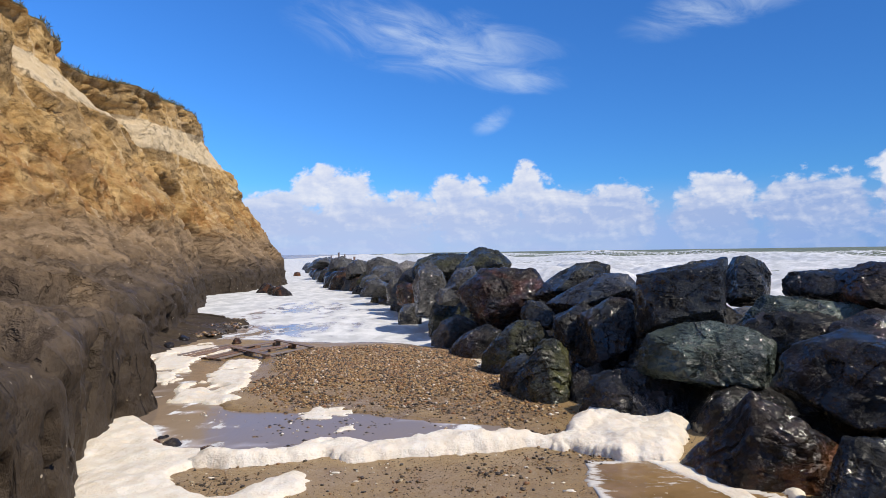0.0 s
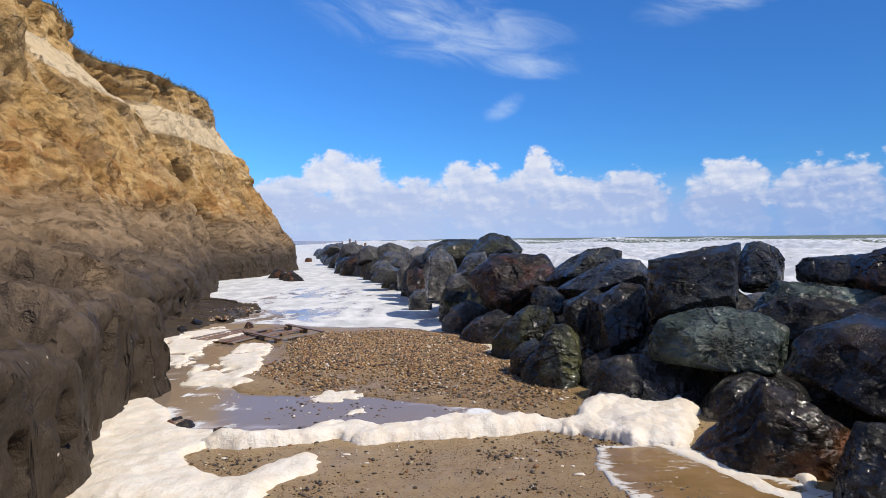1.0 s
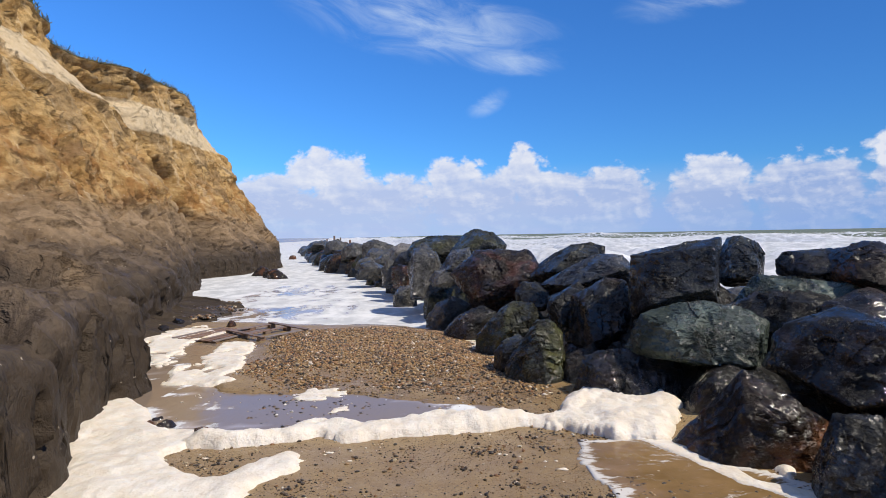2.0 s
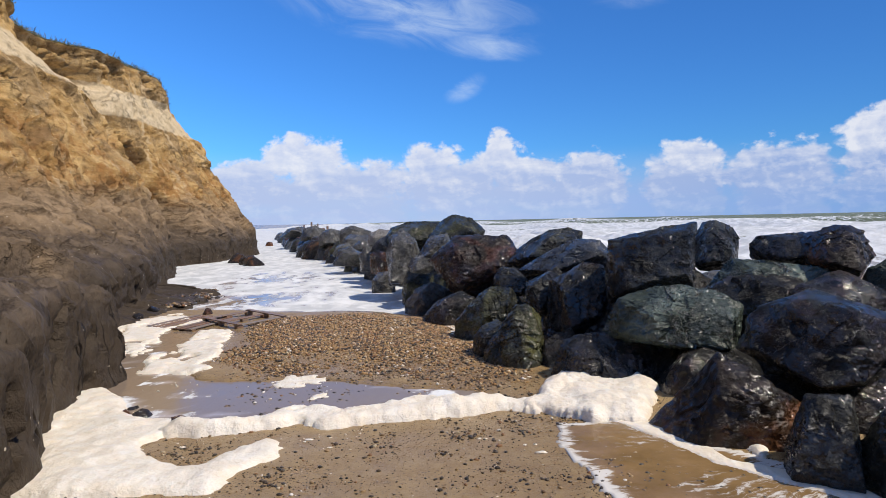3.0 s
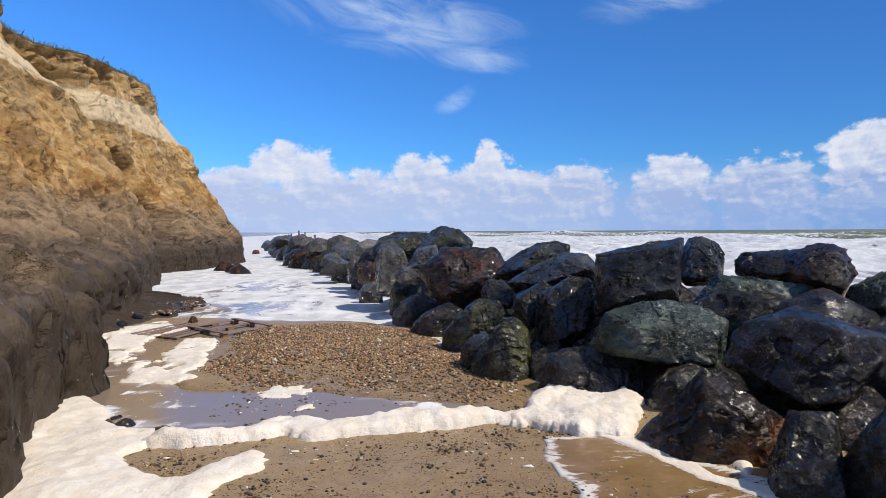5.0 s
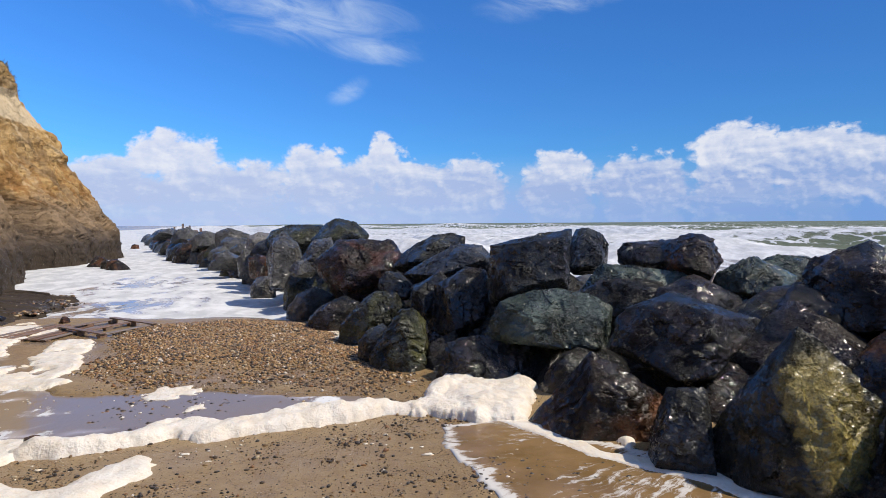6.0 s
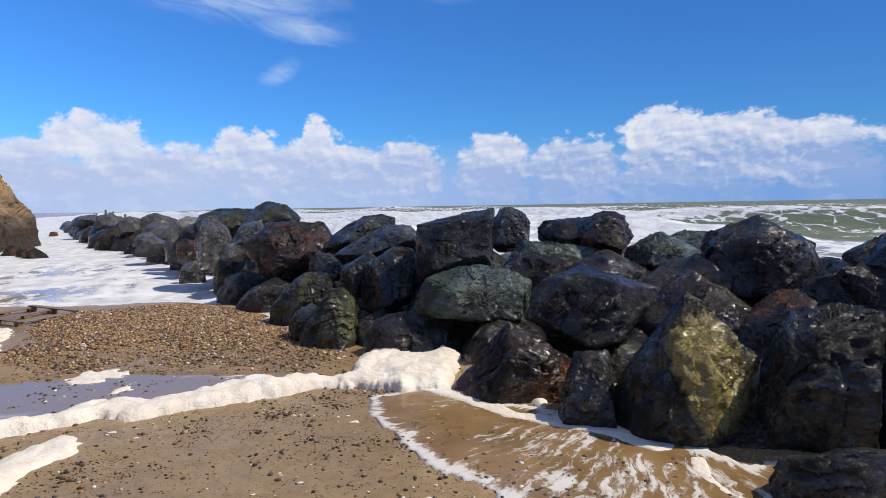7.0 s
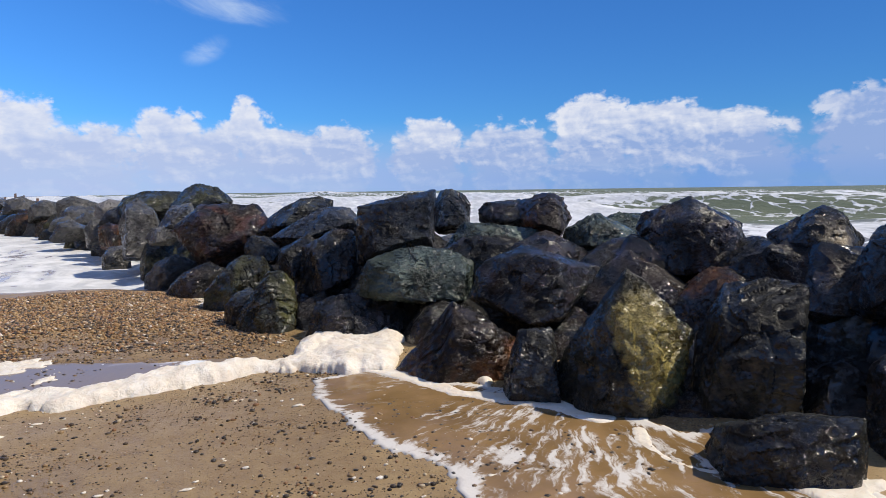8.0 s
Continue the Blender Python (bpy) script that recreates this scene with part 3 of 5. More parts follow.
CLIFF, SAND, FOAM, WATER = cliff_material(), sand_material(), foam_material(), water_material()
WASH, WOOD, GRASS = wash_material(), wood_material(), grass_material()
PEBBLE = pebble_material("pebbles", [(0.0, (0.035, 0.027, 0.020)), (0.20, (0.30, 0.165, 0.060)), (0.38, (0.41, 0.25, 0.102)), (0.53, (0.15, 0.09, 0.042)), (0.66, (0.47, 0.31, 0.14)),
                                     (0.77, (0.27, 0.125, 0.05)), (0.86, (0.11, 0.09, 0.07)), (0.93, (0.55, 0.44, 0.28)), (0.98, (0.75, 0.69, 0.6))])
DARK_PEBBLE = pebble_material("dark_pebbles", [(0.0, (0.030, 0.024, 0.018)), (0.34, (0.075, 0.052, 0.032)), (0.56, (0.16, 0.098, 0.046)), (0.70, (0.30, 0.19, 0.085)), (0.80, (0.24, 0.115, 0.045)),
                                               (0.86, (0.055, 0.05, 0.045)), (0.94, (0.48, 0.38, 0.24)), (0.975, (0.75, 0.69, 0.6))])

# ---- ground ----
GRAVEL = pairs("-2.65,8.14 -2.54,9.19 -2.91,11.30 -2.40,11.82 -1.14,12.03 0.56,11.39 0.81,9.07 1.18,7.36 1.43,6.79 0.53,6.31 -0.30,7.13 -1.11,7.42 -1.86,7.17")
POOL = pairs("-3.16,6.39 -3.54,7.49 -3.31,7.66 -2.75,7.47 -2.19,7.18 -1.58,7.11 -1.05,7.00 -0.69,6.61 -0.82,6.20 -1.12,6.02 -1.39,5.74 -1.92,5.62 -2.61,5.90")


BASIN = pairs("-3.11,6.33 -3.56,7.49 -3.33,7.72 -2.68,7.46 -2.03,5.85 -2.47,5.83")
SEEP = pairs("-1.56,7.01 -0.68,7.09 0.32,6.73 1.04,6.28 1.04,6.01 0.29,5.99 -0.57,5.90 -1.10,5.87")
FOOT = pairs("-60,20 -20,9.5 0,4.2 2.2,3.2 3.7,3.15 5.2,2.4 7.65,1.2 9.3,0.85 12.2,0.1 18.5,-1.6 22,-2.5 45,-8.6 80,-17.5 300,-75 3000,-800")


def foot(y):
    """Where the foot of the rock bank lies across the beach, at y along it."""
    return np.interp(y, FOOT[:, 0], FOOT[:, 1])


def ground_height(x, y):
    """Height of the sand: a flat beach with a shingle bank, a pool, and the scoured channel between cliff and rocks."""
    p = np.stack([x, y, np.zeros_like(x)], 1)
    z = 0.035 + 0.018 * rough(p, 1.3, 3) + 0.006 * rough(p, 0.25, 2, seed=5)
    z = z + (0.10 * smooth(y, 7.4, 8.8) - 0.02) * smooth(-edge_distance(x, y, GRAVEL), -0.1, 0.9)
    z = z - 0.115 * smooth(-edge_distance(x, y, POOL) + 0.36 * rough(p * [0.6, 1, 1], 0.7, 5, 0.65, seed=61), -0.30, 0.30)
    z = z - 0.09 * smooth(-edge_distance(x, y, BASIN) + 0.10 * rough(p, 0.3, 3, seed=62), -0.15, 0.15)
    z = z - 0.052 * smooth(-edge_distance(x, y, SEEP) + 0.3 * rough(p * [0.5, 1, 1], 0.5, 4, 0.6, seed=63), -0.2, 0.3)
    z = z - 0.22 * smooth(y + 0.25 * x + 0.2 * rough(p, 2, 2, seed=9), 11.7, 14.0)          # channel
    z = z - 0.05 * smooth(-(x + 2.6 + 0.02 * y), -0.3, 0.5) * smooth(y, 12, 10)              # gutter at the cliff foot
    line = foot(y)
    z = z - 0.06 * smooth(x - line, -1.0, 0.2) * smooth(y, 9.5, 11.5) + 0.05 * smooth(x - line, -0.2, 0.6) * smooth(y, 11, 9)
    z = z - 2.0 * smooth(x - line, 3.0, 14.0)                                                  # sea bed
    z = z + 0.25 * smooth(-y, 0, 12) * smooth(line - x, 0, 3)
    return z


def spread(near, count, far):
    """Sample places: the given dense stretch, then steps that grow up to far on both sides."""
    lo, hi, step = near
    mid = np.arange(lo, hi + step / 2, step)
    grow = (1.0 + np.linspace(0, 1, count)) ** np.linspace(1, math.log2(far), count)
    grow = (grow - 1) / (grow[-1] - 1) * far
    return np.concatenate([(lo - grow[:0:-1]), mid, (hi + grow[1:])])


gx, gy = spread((-5.0, 5.0, 0.05), 60, 3000.0), spread((1.5, 13.0, 0.05), 70, 3000.0)
X, Y = np.meshgrid(gx, gy)
Z = ground_height(X.ravel(), Y.ravel())
ground = mesh_object("ground", np.stack([X.ravel(), Y.ravel(), Z], 1), grid_faces(len(gy), len(gx)), SAND, label="damp brown beach sand with pools and runnels", category="beach",
            kind="structure")

px, py = X.ravel(), Y.ravel()
pp = np.stack([px, py, px * 0], 1)
near_beach = smooth(np.abs(px - 0.5), 6, 3.5) * smooth(py, -2, 0) * smooth(py, 13, 12)
shingle = np.maximum(smooth(-edge_distance(px, py, GRAVEL), -0.12, 0.25), (0.42 * grain(pp, 1.1, 51) + 0.16) * near_beach * smooth(-edge_distance(px, py, POOL), 0.1, -0.1))
ground.data.attributes.new("shingle", "FLOAT", "POINT").data.foreach_set("value", shingle.astype(np.float32))

# ---- sea ----

def sea_surface(x, y):
    off = (x - foot(y)) * 0.95          # metres seaward of the rocks' foot
    p = np.stack([x, y, np.zeros_like(x)], 1)
    wob = 6 * rough(p, 40, 3, seed=3)
    grow = smooth(off, 4, 22)
    z = np.zeros_like(x)
    crest = np.zeros_like(x)
    for length, height, turn, seed in ((17.0, 0.90, 0.22, 1), (9.5, 0.30, -0.10, 2), (31.0, 0.42, 0.35, 3)):
        ph = ((off * math.cos(turn) + (y * 0.95 - x * 0.3) * math.sin(turn)) + wob * (0.6 + 0.2 * seed)) / length
        w = (0.5 + 0.5 * np.cos(ph * 2 * math.pi)) ** 2.6
        lump = 0.55 + 0.9 * grain(p + seed * 7, 14 + 5 * seed, seed)
        z += height * w * lump * grow
        crest = np.maximum(crest, w * lump * height / 0.62)
    far = smooth(off, 60, 260)
    z = z * (1 - 0.55 * far) + 0.10 * rough(p, 2.5, 3, seed=11) * grow - 0.15 * grow
    roller = np.exp(-((off - 9.5 - 0.4 * wob) / 2.2) ** 2) + 0.8 * np.exp(-((off - 17 - 0.6 * wob) / 2.0) ** 2)
    roller = roller * smooth(grain(p + 31, 6.0, 37), 0.35, 0.75) * smooth(y, 4, 12) * smooth(y, 120, 60)
    z = z + roller * (0.85 + 0.30 * rough(p, 1.2, 4, 0.6, seed=38))
    near_foam = smooth(off, 58, 14) * (0.10 + 0.54 * smooth(y - 0.9 * x, 2, 26))
    foam = 0.12 + near_foam + (0.22 + 0.33 * smooth(y - 0.9 * x, 2, 26)) * smooth(crest, 0.5, 0.9) * smooth(off, 95, 25)
    foam = foam + 0.20 * smooth(crest, 1.0, 1.3) * (1 - far) + 0.7 * smooth(roller, 0.15, 0.5) * smooth(y - 0.9 * x, -4, 10)
    # the channel between rocks and cliff is one sheet of foam, thinner over the shallows
    chan = smooth(off, 3, 0.5) * smooth(y, 11.6, 12.6)
    streak = rough(np.stack([x * 0.45, y * 0.22, x * 0], 1), 1.0, 3, seed=21)
    pond = np.exp(-(((x + 3.6 + 0.1 * (y - 14)) / 2.0) ** 2 + ((y - 15.2) / 2.0) ** 2)) + 0.8 * np.exp(-(((x + 4.6) / 1.6) ** 2 + ((y - 20) / 2.2) ** 2))
    foam = np.where(off < 2.5, (0.16 + 0.34 * smooth(rough(np.stack([x * 0.5, y, x * 0], 1), 0.5, 4, 0.6, seed=91), 0.05, 0.5)) * smooth(y, 11, 9) + 0.04 + chan * (0.86 + 0.30 * streak - 0.50 * pond + 0.2 * smooth(y, 20, 34)), foam)
    z = z + np.where(off < 2.5, 0.03 * rough(p, 1.4, 2, seed=4) * chan, 0)
    return z, np.clip(foam, 0, 1.2), smooth(off, 6, 26)


sx = np.concatenate([-np.geomspace(60, 12.2, 14), np.arange(-12, 8, 0.16), np.geomspace(8, 140, 240), np.geomspace(145, 3600, 50)])
sy = np.concatenate([-np.geomspace(3600, 31, 22), np.arange(-30, 1, 1.0), np.arange(1, 30, 0.16), np.geomspace(30, 200, 200), np.geomspace(205, 3600, 50)])
X, Y = np.meshgrid(sx, sy)
Z, foam, deep = sea_surface(X.ravel(), Y.ravel())
sea = mesh_object("water", np.stack([X.ravel(), Y.ravel(), Z], 1), grid_faces(len(sy), len(sx)), WATER, label="rough grey-green sea breaking into white surf", category="sea",
                  kind="structure")
for key, values in (("foam", foam), ("deep", deep)):
    sea.data.attributes.new(key, "FLOAT", "POINT").data.foreach_set("value", values.astype(np.float32))

# ---- cliff ----
BASE = pairs("-60,-1.6 -8,-1.9 0,-2.3 4.3,-2.57 5.2,-3.0 5.9,-3.33 6.65,-3.44 7.5,-3.42 8.1,-4.1 9.2,-4.9 10.8,-5.45 13.8,-5.9 17,-7.0 23.7,-9.0 27.5,-10.6 29.3,-10.6 31,-9.6 38,-9.7 40.5,-10.2 43,-13 50,-24 70,-40 300,-160 2500,-1300")
PROFILE = pairs("-0.6,-0.2 0,0 0.7,0.05 1.0,0.12 1.4,0.3 2.0,0.7 2.9,1.25 4.0,2.0 4.9,2.6 6.2,3.3 7.4,4.1 8.2,4.75 8.9,5.25 9.5,5.35 10.0,5.4")


def cliff():
    ys = np.concatenate([np.linspace(-60, 1.5, 40), np.arange(1.6, 10, 0.05), np.arange(10, 25, 0.075), np.arange(25, 46, 0.10), np.geomspace(46.3, 2400, 60)])
    zs = np.concatenate([np.arange(-0.6, 0.9, 0.05), np.arange(0.9, 3.2, 0.025), np.arange(3.2, 8.6, 0.05), np.arange(8.6, 10.01, 0.05)])
    back_rows = np.array([0.4, 1.0, 2.0, 4.0, 8.0, 20.0, 60.0, 200.0, 900.0])
    Yg, Zg = np.meshgrid(ys, zs)
    level = Zg
    base = np.interp(Yg, BASE[:, 0], BASE[:, 1])
    p0 = np.stack([np.zeros(Yg.size), Yg.ravel(), Zg.ravel() * 0.6], 1)
    base = base + (0.35 * rough(p0 * [1, 1, 0.3], 2.6, 3, seed=2)).reshape(Yg.shape) * smooth(Yg, 7.5, 9)
    back = np.interp(Zg, PROFILE[:, 0], PROFILE[:, 1])
    ledge = np.clip(base + np.interp(Yg, [8, 15, 21, 24, 27, 34, 40], [9.0, 8.2, 8.3, 9.2, 10.0, 9.7, 9.6]), 0, 12)
    lift = 0.10 * np.sin(Yg * 1.7) + 0.12 * np.sin(Yg * 0.6 + 1)
    rise = smooth(Zg + lift, 0.92, 3.3) ** 0.8
    Xg = base - back - ledge * rise
    # relief: buttresses and gullies, slumped blocks, small ledges
    p = np.stack([Xg.ravel(), Yg.ravel(), Zg.ravel()], 1)
    free = smooth(Zg, 0.0, 1.5).ravel()
    relief = 0.75 * rough(p * [0.5, 1, 0.45], 5.0, 3, seed=7) * smooth(Zg.ravel(), 1.2, 3.5)
    relief += 0.22 * (ridges(p * [0.6, 1, 0.8], 1.9, 3, seed=8) - 0.55) * smooth(Zg.ravel(), 0.2, 1.2)
    relief += 0.07 * rough(p, 0.55, 4, seed=9)
    bent = p + 0.25 * rough(p, 0.8, 2, seed=19)[:, None]
    relief += (0.30 * chips(bent * [1, 1, 0.6], 1.6, 3) + 0.07 * chips(bent, 0.6, 4)) * smooth(Zg.ravel(), 0.5, 1.4) + 0.05 * chips(bent, 0.22, 6) + 0.05 * rough(p, 0.2, 2, seed=41) - 0.07 * smooth(ridges(p + 0.2 * rough(p, 0.5, 2, seed=23)[:, None], 0.8, 2, seed=22), 0.80, 0.97) * smooth(Zg.ravel(), 0.8, 1.6)
    steps = np.abs(((Zg.ravel() * 1.6 + 1.2 * rough(p * [0.3, 0.3, 0.2], 2.5, 2, seed=10)) % 1.0) - 0.5)
    relief += 0.09 * (steps - 0.25) * smooth(Zg.ravel(), 1.0, 2.0)
    # flutes on the sheer clay face by the beach
    flute = ridges(np.stack([Yg.ravel() + 0.25 * Zg.ravel(), Zg.ravel() * 0.22, Yg.ravel() * 0], 1), 0.42, 3, seed=12)
    relief -= 0.05 * smooth(flute, 0.72, 0.97) * smooth(Zg.ravel(), 1.15, 0.8) * smooth(Yg.ravel(), 7.4, 6.6)
    relief += (0.03 * rough(p * [1, 1, 0.5], 0.3, 3, seed=14) + 0.10 * chips(np.stack([p[:, 0] * 0.3, p[:, 1] + 0.3 * p[:, 2], p[:, 2] * 0.35], 1), 0.42, 15)) * smooth(Zg.ravel(), 1.3, 0.9)
    relief *= 0.5 + 0.5 * np.maximum(smooth(Zg.ravel(), 0.75, 1.25), smooth(Yg.ravel(), 8.5, 10))
    for y0, lean, wide, deep_, z0, z1 in ((4.15, 0.10, 0.07, 0.42, 0.05, 0.72), (4.62, 0.22, 0.05, 0.30, 0.0, 0.42), (5.35, 0.28, 0.10, 0.45, 0.0, 0.80), (5.05, 0.15, 0.04, 0.25, 0.1, 0.9),
                                          (6.05, 0.35, 0.07, 0.35, 0.25, 1.0), (6.9, 0.2, 0.06, 0.22, 0.55, 0.75), (3.6, 0.1, 0.08, 0.35, 0.0, 0.6)):
        y_, z_ = Yg.ravel(), Zg.ravel()
        wob = 0.05 * rough(p, 0.25, 2, seed=77)
        relief -= 0.6 * deep_ * smooth(np.abs(y_ - y0 - lean * (z_ - 0.4) + wob), wide, wide * 0.35) * smooth(z_, z0 - 0.06, z0 + 0.08) * smooth(z_, z1 + 0.1, z1 - 0.05)
    # the headland's gully, and an overhanging buttress further up the slope
    brow = 24.2 + 0.4 * np.sin(Zg.ravel() * 1.3) + 0.5 * rough(p, 1.5, 3, seed=95)
    relief -= 1.5 * smooth(Yg.ravel(), brow, brow + 0.5) * smooth(Yg.ravel(), 32, 28.5) * smooth(Zg.ravel(), 0.6, 2.2) * smooth(Zg.ravel(), 9.3, 8.4)
    relief += 0.5 * np.exp(-((Yg.ravel() - brow + 0.5) / 0.9) ** 2) * smooth(Zg.ravel(), 0.8, 2.2) * smooth(Zg.ravel(), 9.0, 7.5)
    # thin fissures and plucked hollows
    torn = p + 0.22 * rough(p, 0.6, 3, seed=83)[:, None]
    relief -= 0.30 * smooth(ridges(torn * [0.7, 1, 1.5], 1.5, 2, seed=81), 0.90, 0.99) * smooth(Zg.ravel(), 1.0, 1.8)
    relief -= 0.22 * smooth(grain(torn * [1, 1, 1.6], 0.42, 85), 0.80, 0.92) * smooth(Zg.ravel(), 0.9, 1.6)
    relief -= 0.10 * smooth(grain(torn * [1, 1, 0.8], 0.16, 86), 0.80, 0.92) * smooth(Yg.ravel(), 12, 8)
    # rain flutes down the sand face of the headland
    run = ridges(np.stack([Yg.ravel() * 1.0 + 0.25 * rough(p, 1.0, 2, seed=93), Zg.ravel() * 0.16, Yg.ravel() * 0], 1), 0.9, 3, seed=92)
    relief -= 0.32 * smooth(run, 0.62, 0.95) * smooth(Zg.ravel(), 3.2, 4.2) * smooth(Zg.ravel(), 6.9, 6.3) * smooth(Yg.ravel(), 24, 28)
    # hollows under the turf
    relief -= 0.15 * smooth(grain(p * [0.4, 1, 0.5], 0.6, 87), 0.55, 0.70) * smooth(Zg.ravel(), 9.35, 9.65) * smooth(Zg.ravel(), 9.92, 9.84)
    relief += 1.0 * np.exp(-((Yg.ravel() - 15.5) / 0.8) ** 2 - ((Zg.ravel() - 6.9) / 0.8) ** 2)
    shelf = np.interp(Yg, [9.5, 11.5, 14, 16.5, 18], [0, 0.5, 0.9, 1.6, 0])
    Xg = Xg + shelf * smooth(Zg, 0.2, 0.03)
    tu = np.stack([np.gradient(Xg, axis=0), np.gradient(Yg, axis=0), np.gradient(Zg, axis=0)], -1)
    tv = np.stack([np.gradient(Xg, axis=1), np.gradient(Yg, axis=1), np.gradient(Zg, axis=1)], -1)
    nrm = np.cross(tv, tu)
    nrm /= np.linalg.norm(nrm, axis=-1, keepdims=True) + 1e-9
    nrm *= np.where(nrm[..., :1] < 0, -1, 1)
    nrm[..., 1] *= 0.4
    scree = smooth(Zg, 6.6, 7.3) * smooth(Zg, 8.9, 8.2) * smooth(Yg, 17, 21)
    relief = relief * (1 - 0.7 * scree.ravel())
    amount = (relief.reshape(Xg.shape) * smooth(Yg, 400, 60) * smooth(Zg, 10.0, 9.6))[..., None]
    Xg, Yg, Zg = Xg + nrm[..., 0] * amount[..., 0], Yg + nrm[..., 1] * amount[..., 0], Zg + nrm[..., 2] * amount[..., 0]
    # a dark cave between the slumped slope and the headland, with a cleft below it
    hole = np.exp(-(((Yg - 30.7 + 0.12 * np.sin(5 * Zg)) / 0.24) ** 2) - (((Zg - 4.9) / 0.50) ** 2))
    cleft = np.exp(-(((Yg - 30.6 - 0.15 * np.sin(3 * Zg)) / 0.30) ** 4)) * smooth(Zg, 0.9, 1.6) * smooth(Zg, 6.2, 5.0)
    Xg = Xg - 1.8 * hole - 0.9 * cleft
    # the headland's upper scarp stands steeper than the near slope
    Xg = Xg + np.interp(Yg, [18, 22, 26, 31, 45], [0, -0.4, -0.3, 0.45, 0.45]) * smooth(Zg, 6.8, 8.9)
    # the crest is bitten back unevenly
    bite = (0.55 * rough(np.stack([ys, ys * 0, ys * 0], 1), 3.0, 4, seed=15) + 0.12 * rough(np.stack([ys, ys * 0, ys * 0], 1), 0.6, 3, seed=115)) * smooth(ys, 400, 60)
    Xg = Xg - bite[None, :] * smooth(Zg, 6.0, 9.5)
    crest_z = 10 + 0.28 * rough(np.stack([ys, ys * 0 + 3, ys * 0], 1), 5.0, 3, seed=16) - 1.5 * smooth(ys, 39.0, 41.5)
    Zg = Zg * (1 + (crest_z / 10 - 1)[None, :] * smooth(Zg, 6.5, 10))
    over = 0.09 * smooth(level, 9.84, 9.92) * (0.3 + 1.4 * grain(np.stack([Yg.ravel(), Yg.ravel() * 0, Yg.ravel() * 0], 1), 0.4, 88)).reshape(Yg.shape)
    Xg = Xg + over
    top_x = Xg[-1][None, :] - back_rows[:, None]
    top_z = Zg[-1][None, :] + 0.12 * smooth(back_rows, 0, 3)[:, None]
    Xa, Ya, Za = np.vstack([Xg, top_x]), np.vstack([Yg, np.repeat(Yg[-1][None, :], len(back_rows), 0)]), np.vstack([Zg, np.repeat(top_z, 1, 0)])
    faces = grid_faces(*Xa.shape)
    ob = mesh_object("cliff", np.stack([Xa.ravel(), Ya.ravel(), Za.ravel()], 1), faces, CLIFF, label="eroded ochre sand cliff above dark brown clay", category="cliff",
                     kind="structure")
    pale = smooth(Zg, 6.6, 7.3) * smooth(Zg, 8.9, 8.2) * smooth(Yg, 16, 20) * (0.55 + 0.6 * grain(np.stack([Yg.ravel(), Zg.ravel(), Zg.ravel() * 0], 1), 4.0, 33).reshape(Yg.shape))
    soil = smooth(level, 9.92, 9.97)
    turf = np.vstack([smooth(level, 9.94, 10.0), np.ones_like(top_x)])
    zero = np.zeros_like(top_x)
    for key, v in (("talus", np.vstack([pale, zero])), ("soil", np.vstack([soil, zero + 1])), ("turf", turf)):
        ob.data.attributes.new(key, "FLOAT", "POINT").data.foreach_set("value", v.ravel().astype(np.float32))
    return ys, Xg[-1], Zg[-1]


crest = cliff()


def boxes(spans, wobble, seed):
    """One bmesh with slightly worn boxes given as centre and size."""
    rng = random.Random(seed)
    bm = bmesh.new()
    for (cx, cy, cz), (lx, ly, lz) in spans:
        made = bmesh.ops.create_cube(bm, size=1.0, matrix=Matrix.Translation((cx, cy, cz)) @ Matrix.Diagonal((lx, ly, lz, 1)))
        for v in made["verts"]:
            v.co += Vector((rng.uniform(-1, 1), rng.uniform(-1, 1), rng.uniform(-1, 1))) * wobble
    bmesh.ops.bevel(bm, geom=bm.edges[:], offset=0.004, segments=1, affect="EDGES")
    return bm


def crest_grass():
    """Tufts of dry grass that hang over the cliff edge."""
    rng = np.random.default_rng(3)
    ys, xs, zs = crest
    n = 9000
    y = rng.uniform(12, 43, n)
    dens = grain(np.stack([y, y * 0, y * 0], 1), 0.7, 5)
    y = y[dens > 0.35]
    n = len(y)
    x = np.interp(y, ys, xs) - rng.uniform(-0.08, 0.9, n)
    z = np.interp(y, ys, zs) + 0.02
    h, lean = 0.02 + 0.30 * rng.uniform(0, 1, n) ** 5, rng.normal(0, 0.05, (n, 2))
    w = rng.uniform(0.003, 0.006, n)
    a = rng.uniform(0, 6.28, n)
    ca, sa = np.cos(a) * w, np.sin(a) * w
    v = np.stack([np.stack([x - ca, y - sa, z - 0.06], 1), np.stack([x + ca, y + sa, z - 0.06], 1),
                  np.stack([x + lean[:, 0] * 0.5 + ca * 0.6, y + lean[:, 1] * 0.5 + sa * 0.6, z + h * 0.6], 1), np.stack([x + lean[:, 0] * 1.3, y + lean[:, 1] * 1.3, z + h], 1)], 1)
    i = np.arange(n)[:, None] * 4
    f = np.concatenate([i + [0, 1, 2], i + [0, 2, 3]], 0)
    mesh_object("cliff_grass", v.reshape(-1, 3), f, GRASS, label="dry grass tufts along the cliff edge", category="grass", kind="stuff")


crest_grass()


# ---- rock armour ----
SPHERES = {}


def sphere(level):
    if level not in SPHERES:
        bm = bmesh.new()
        bmesh.ops.create_icosphere(bm, subdivisions=level, radius=1.0)
        SPHERES[level] = (np.array([v.co[:] for v in bm.verts]), np.array([[v.index for v in f.verts] for f in bm.faces]))
        bm.free()
    return SPHERES[level]


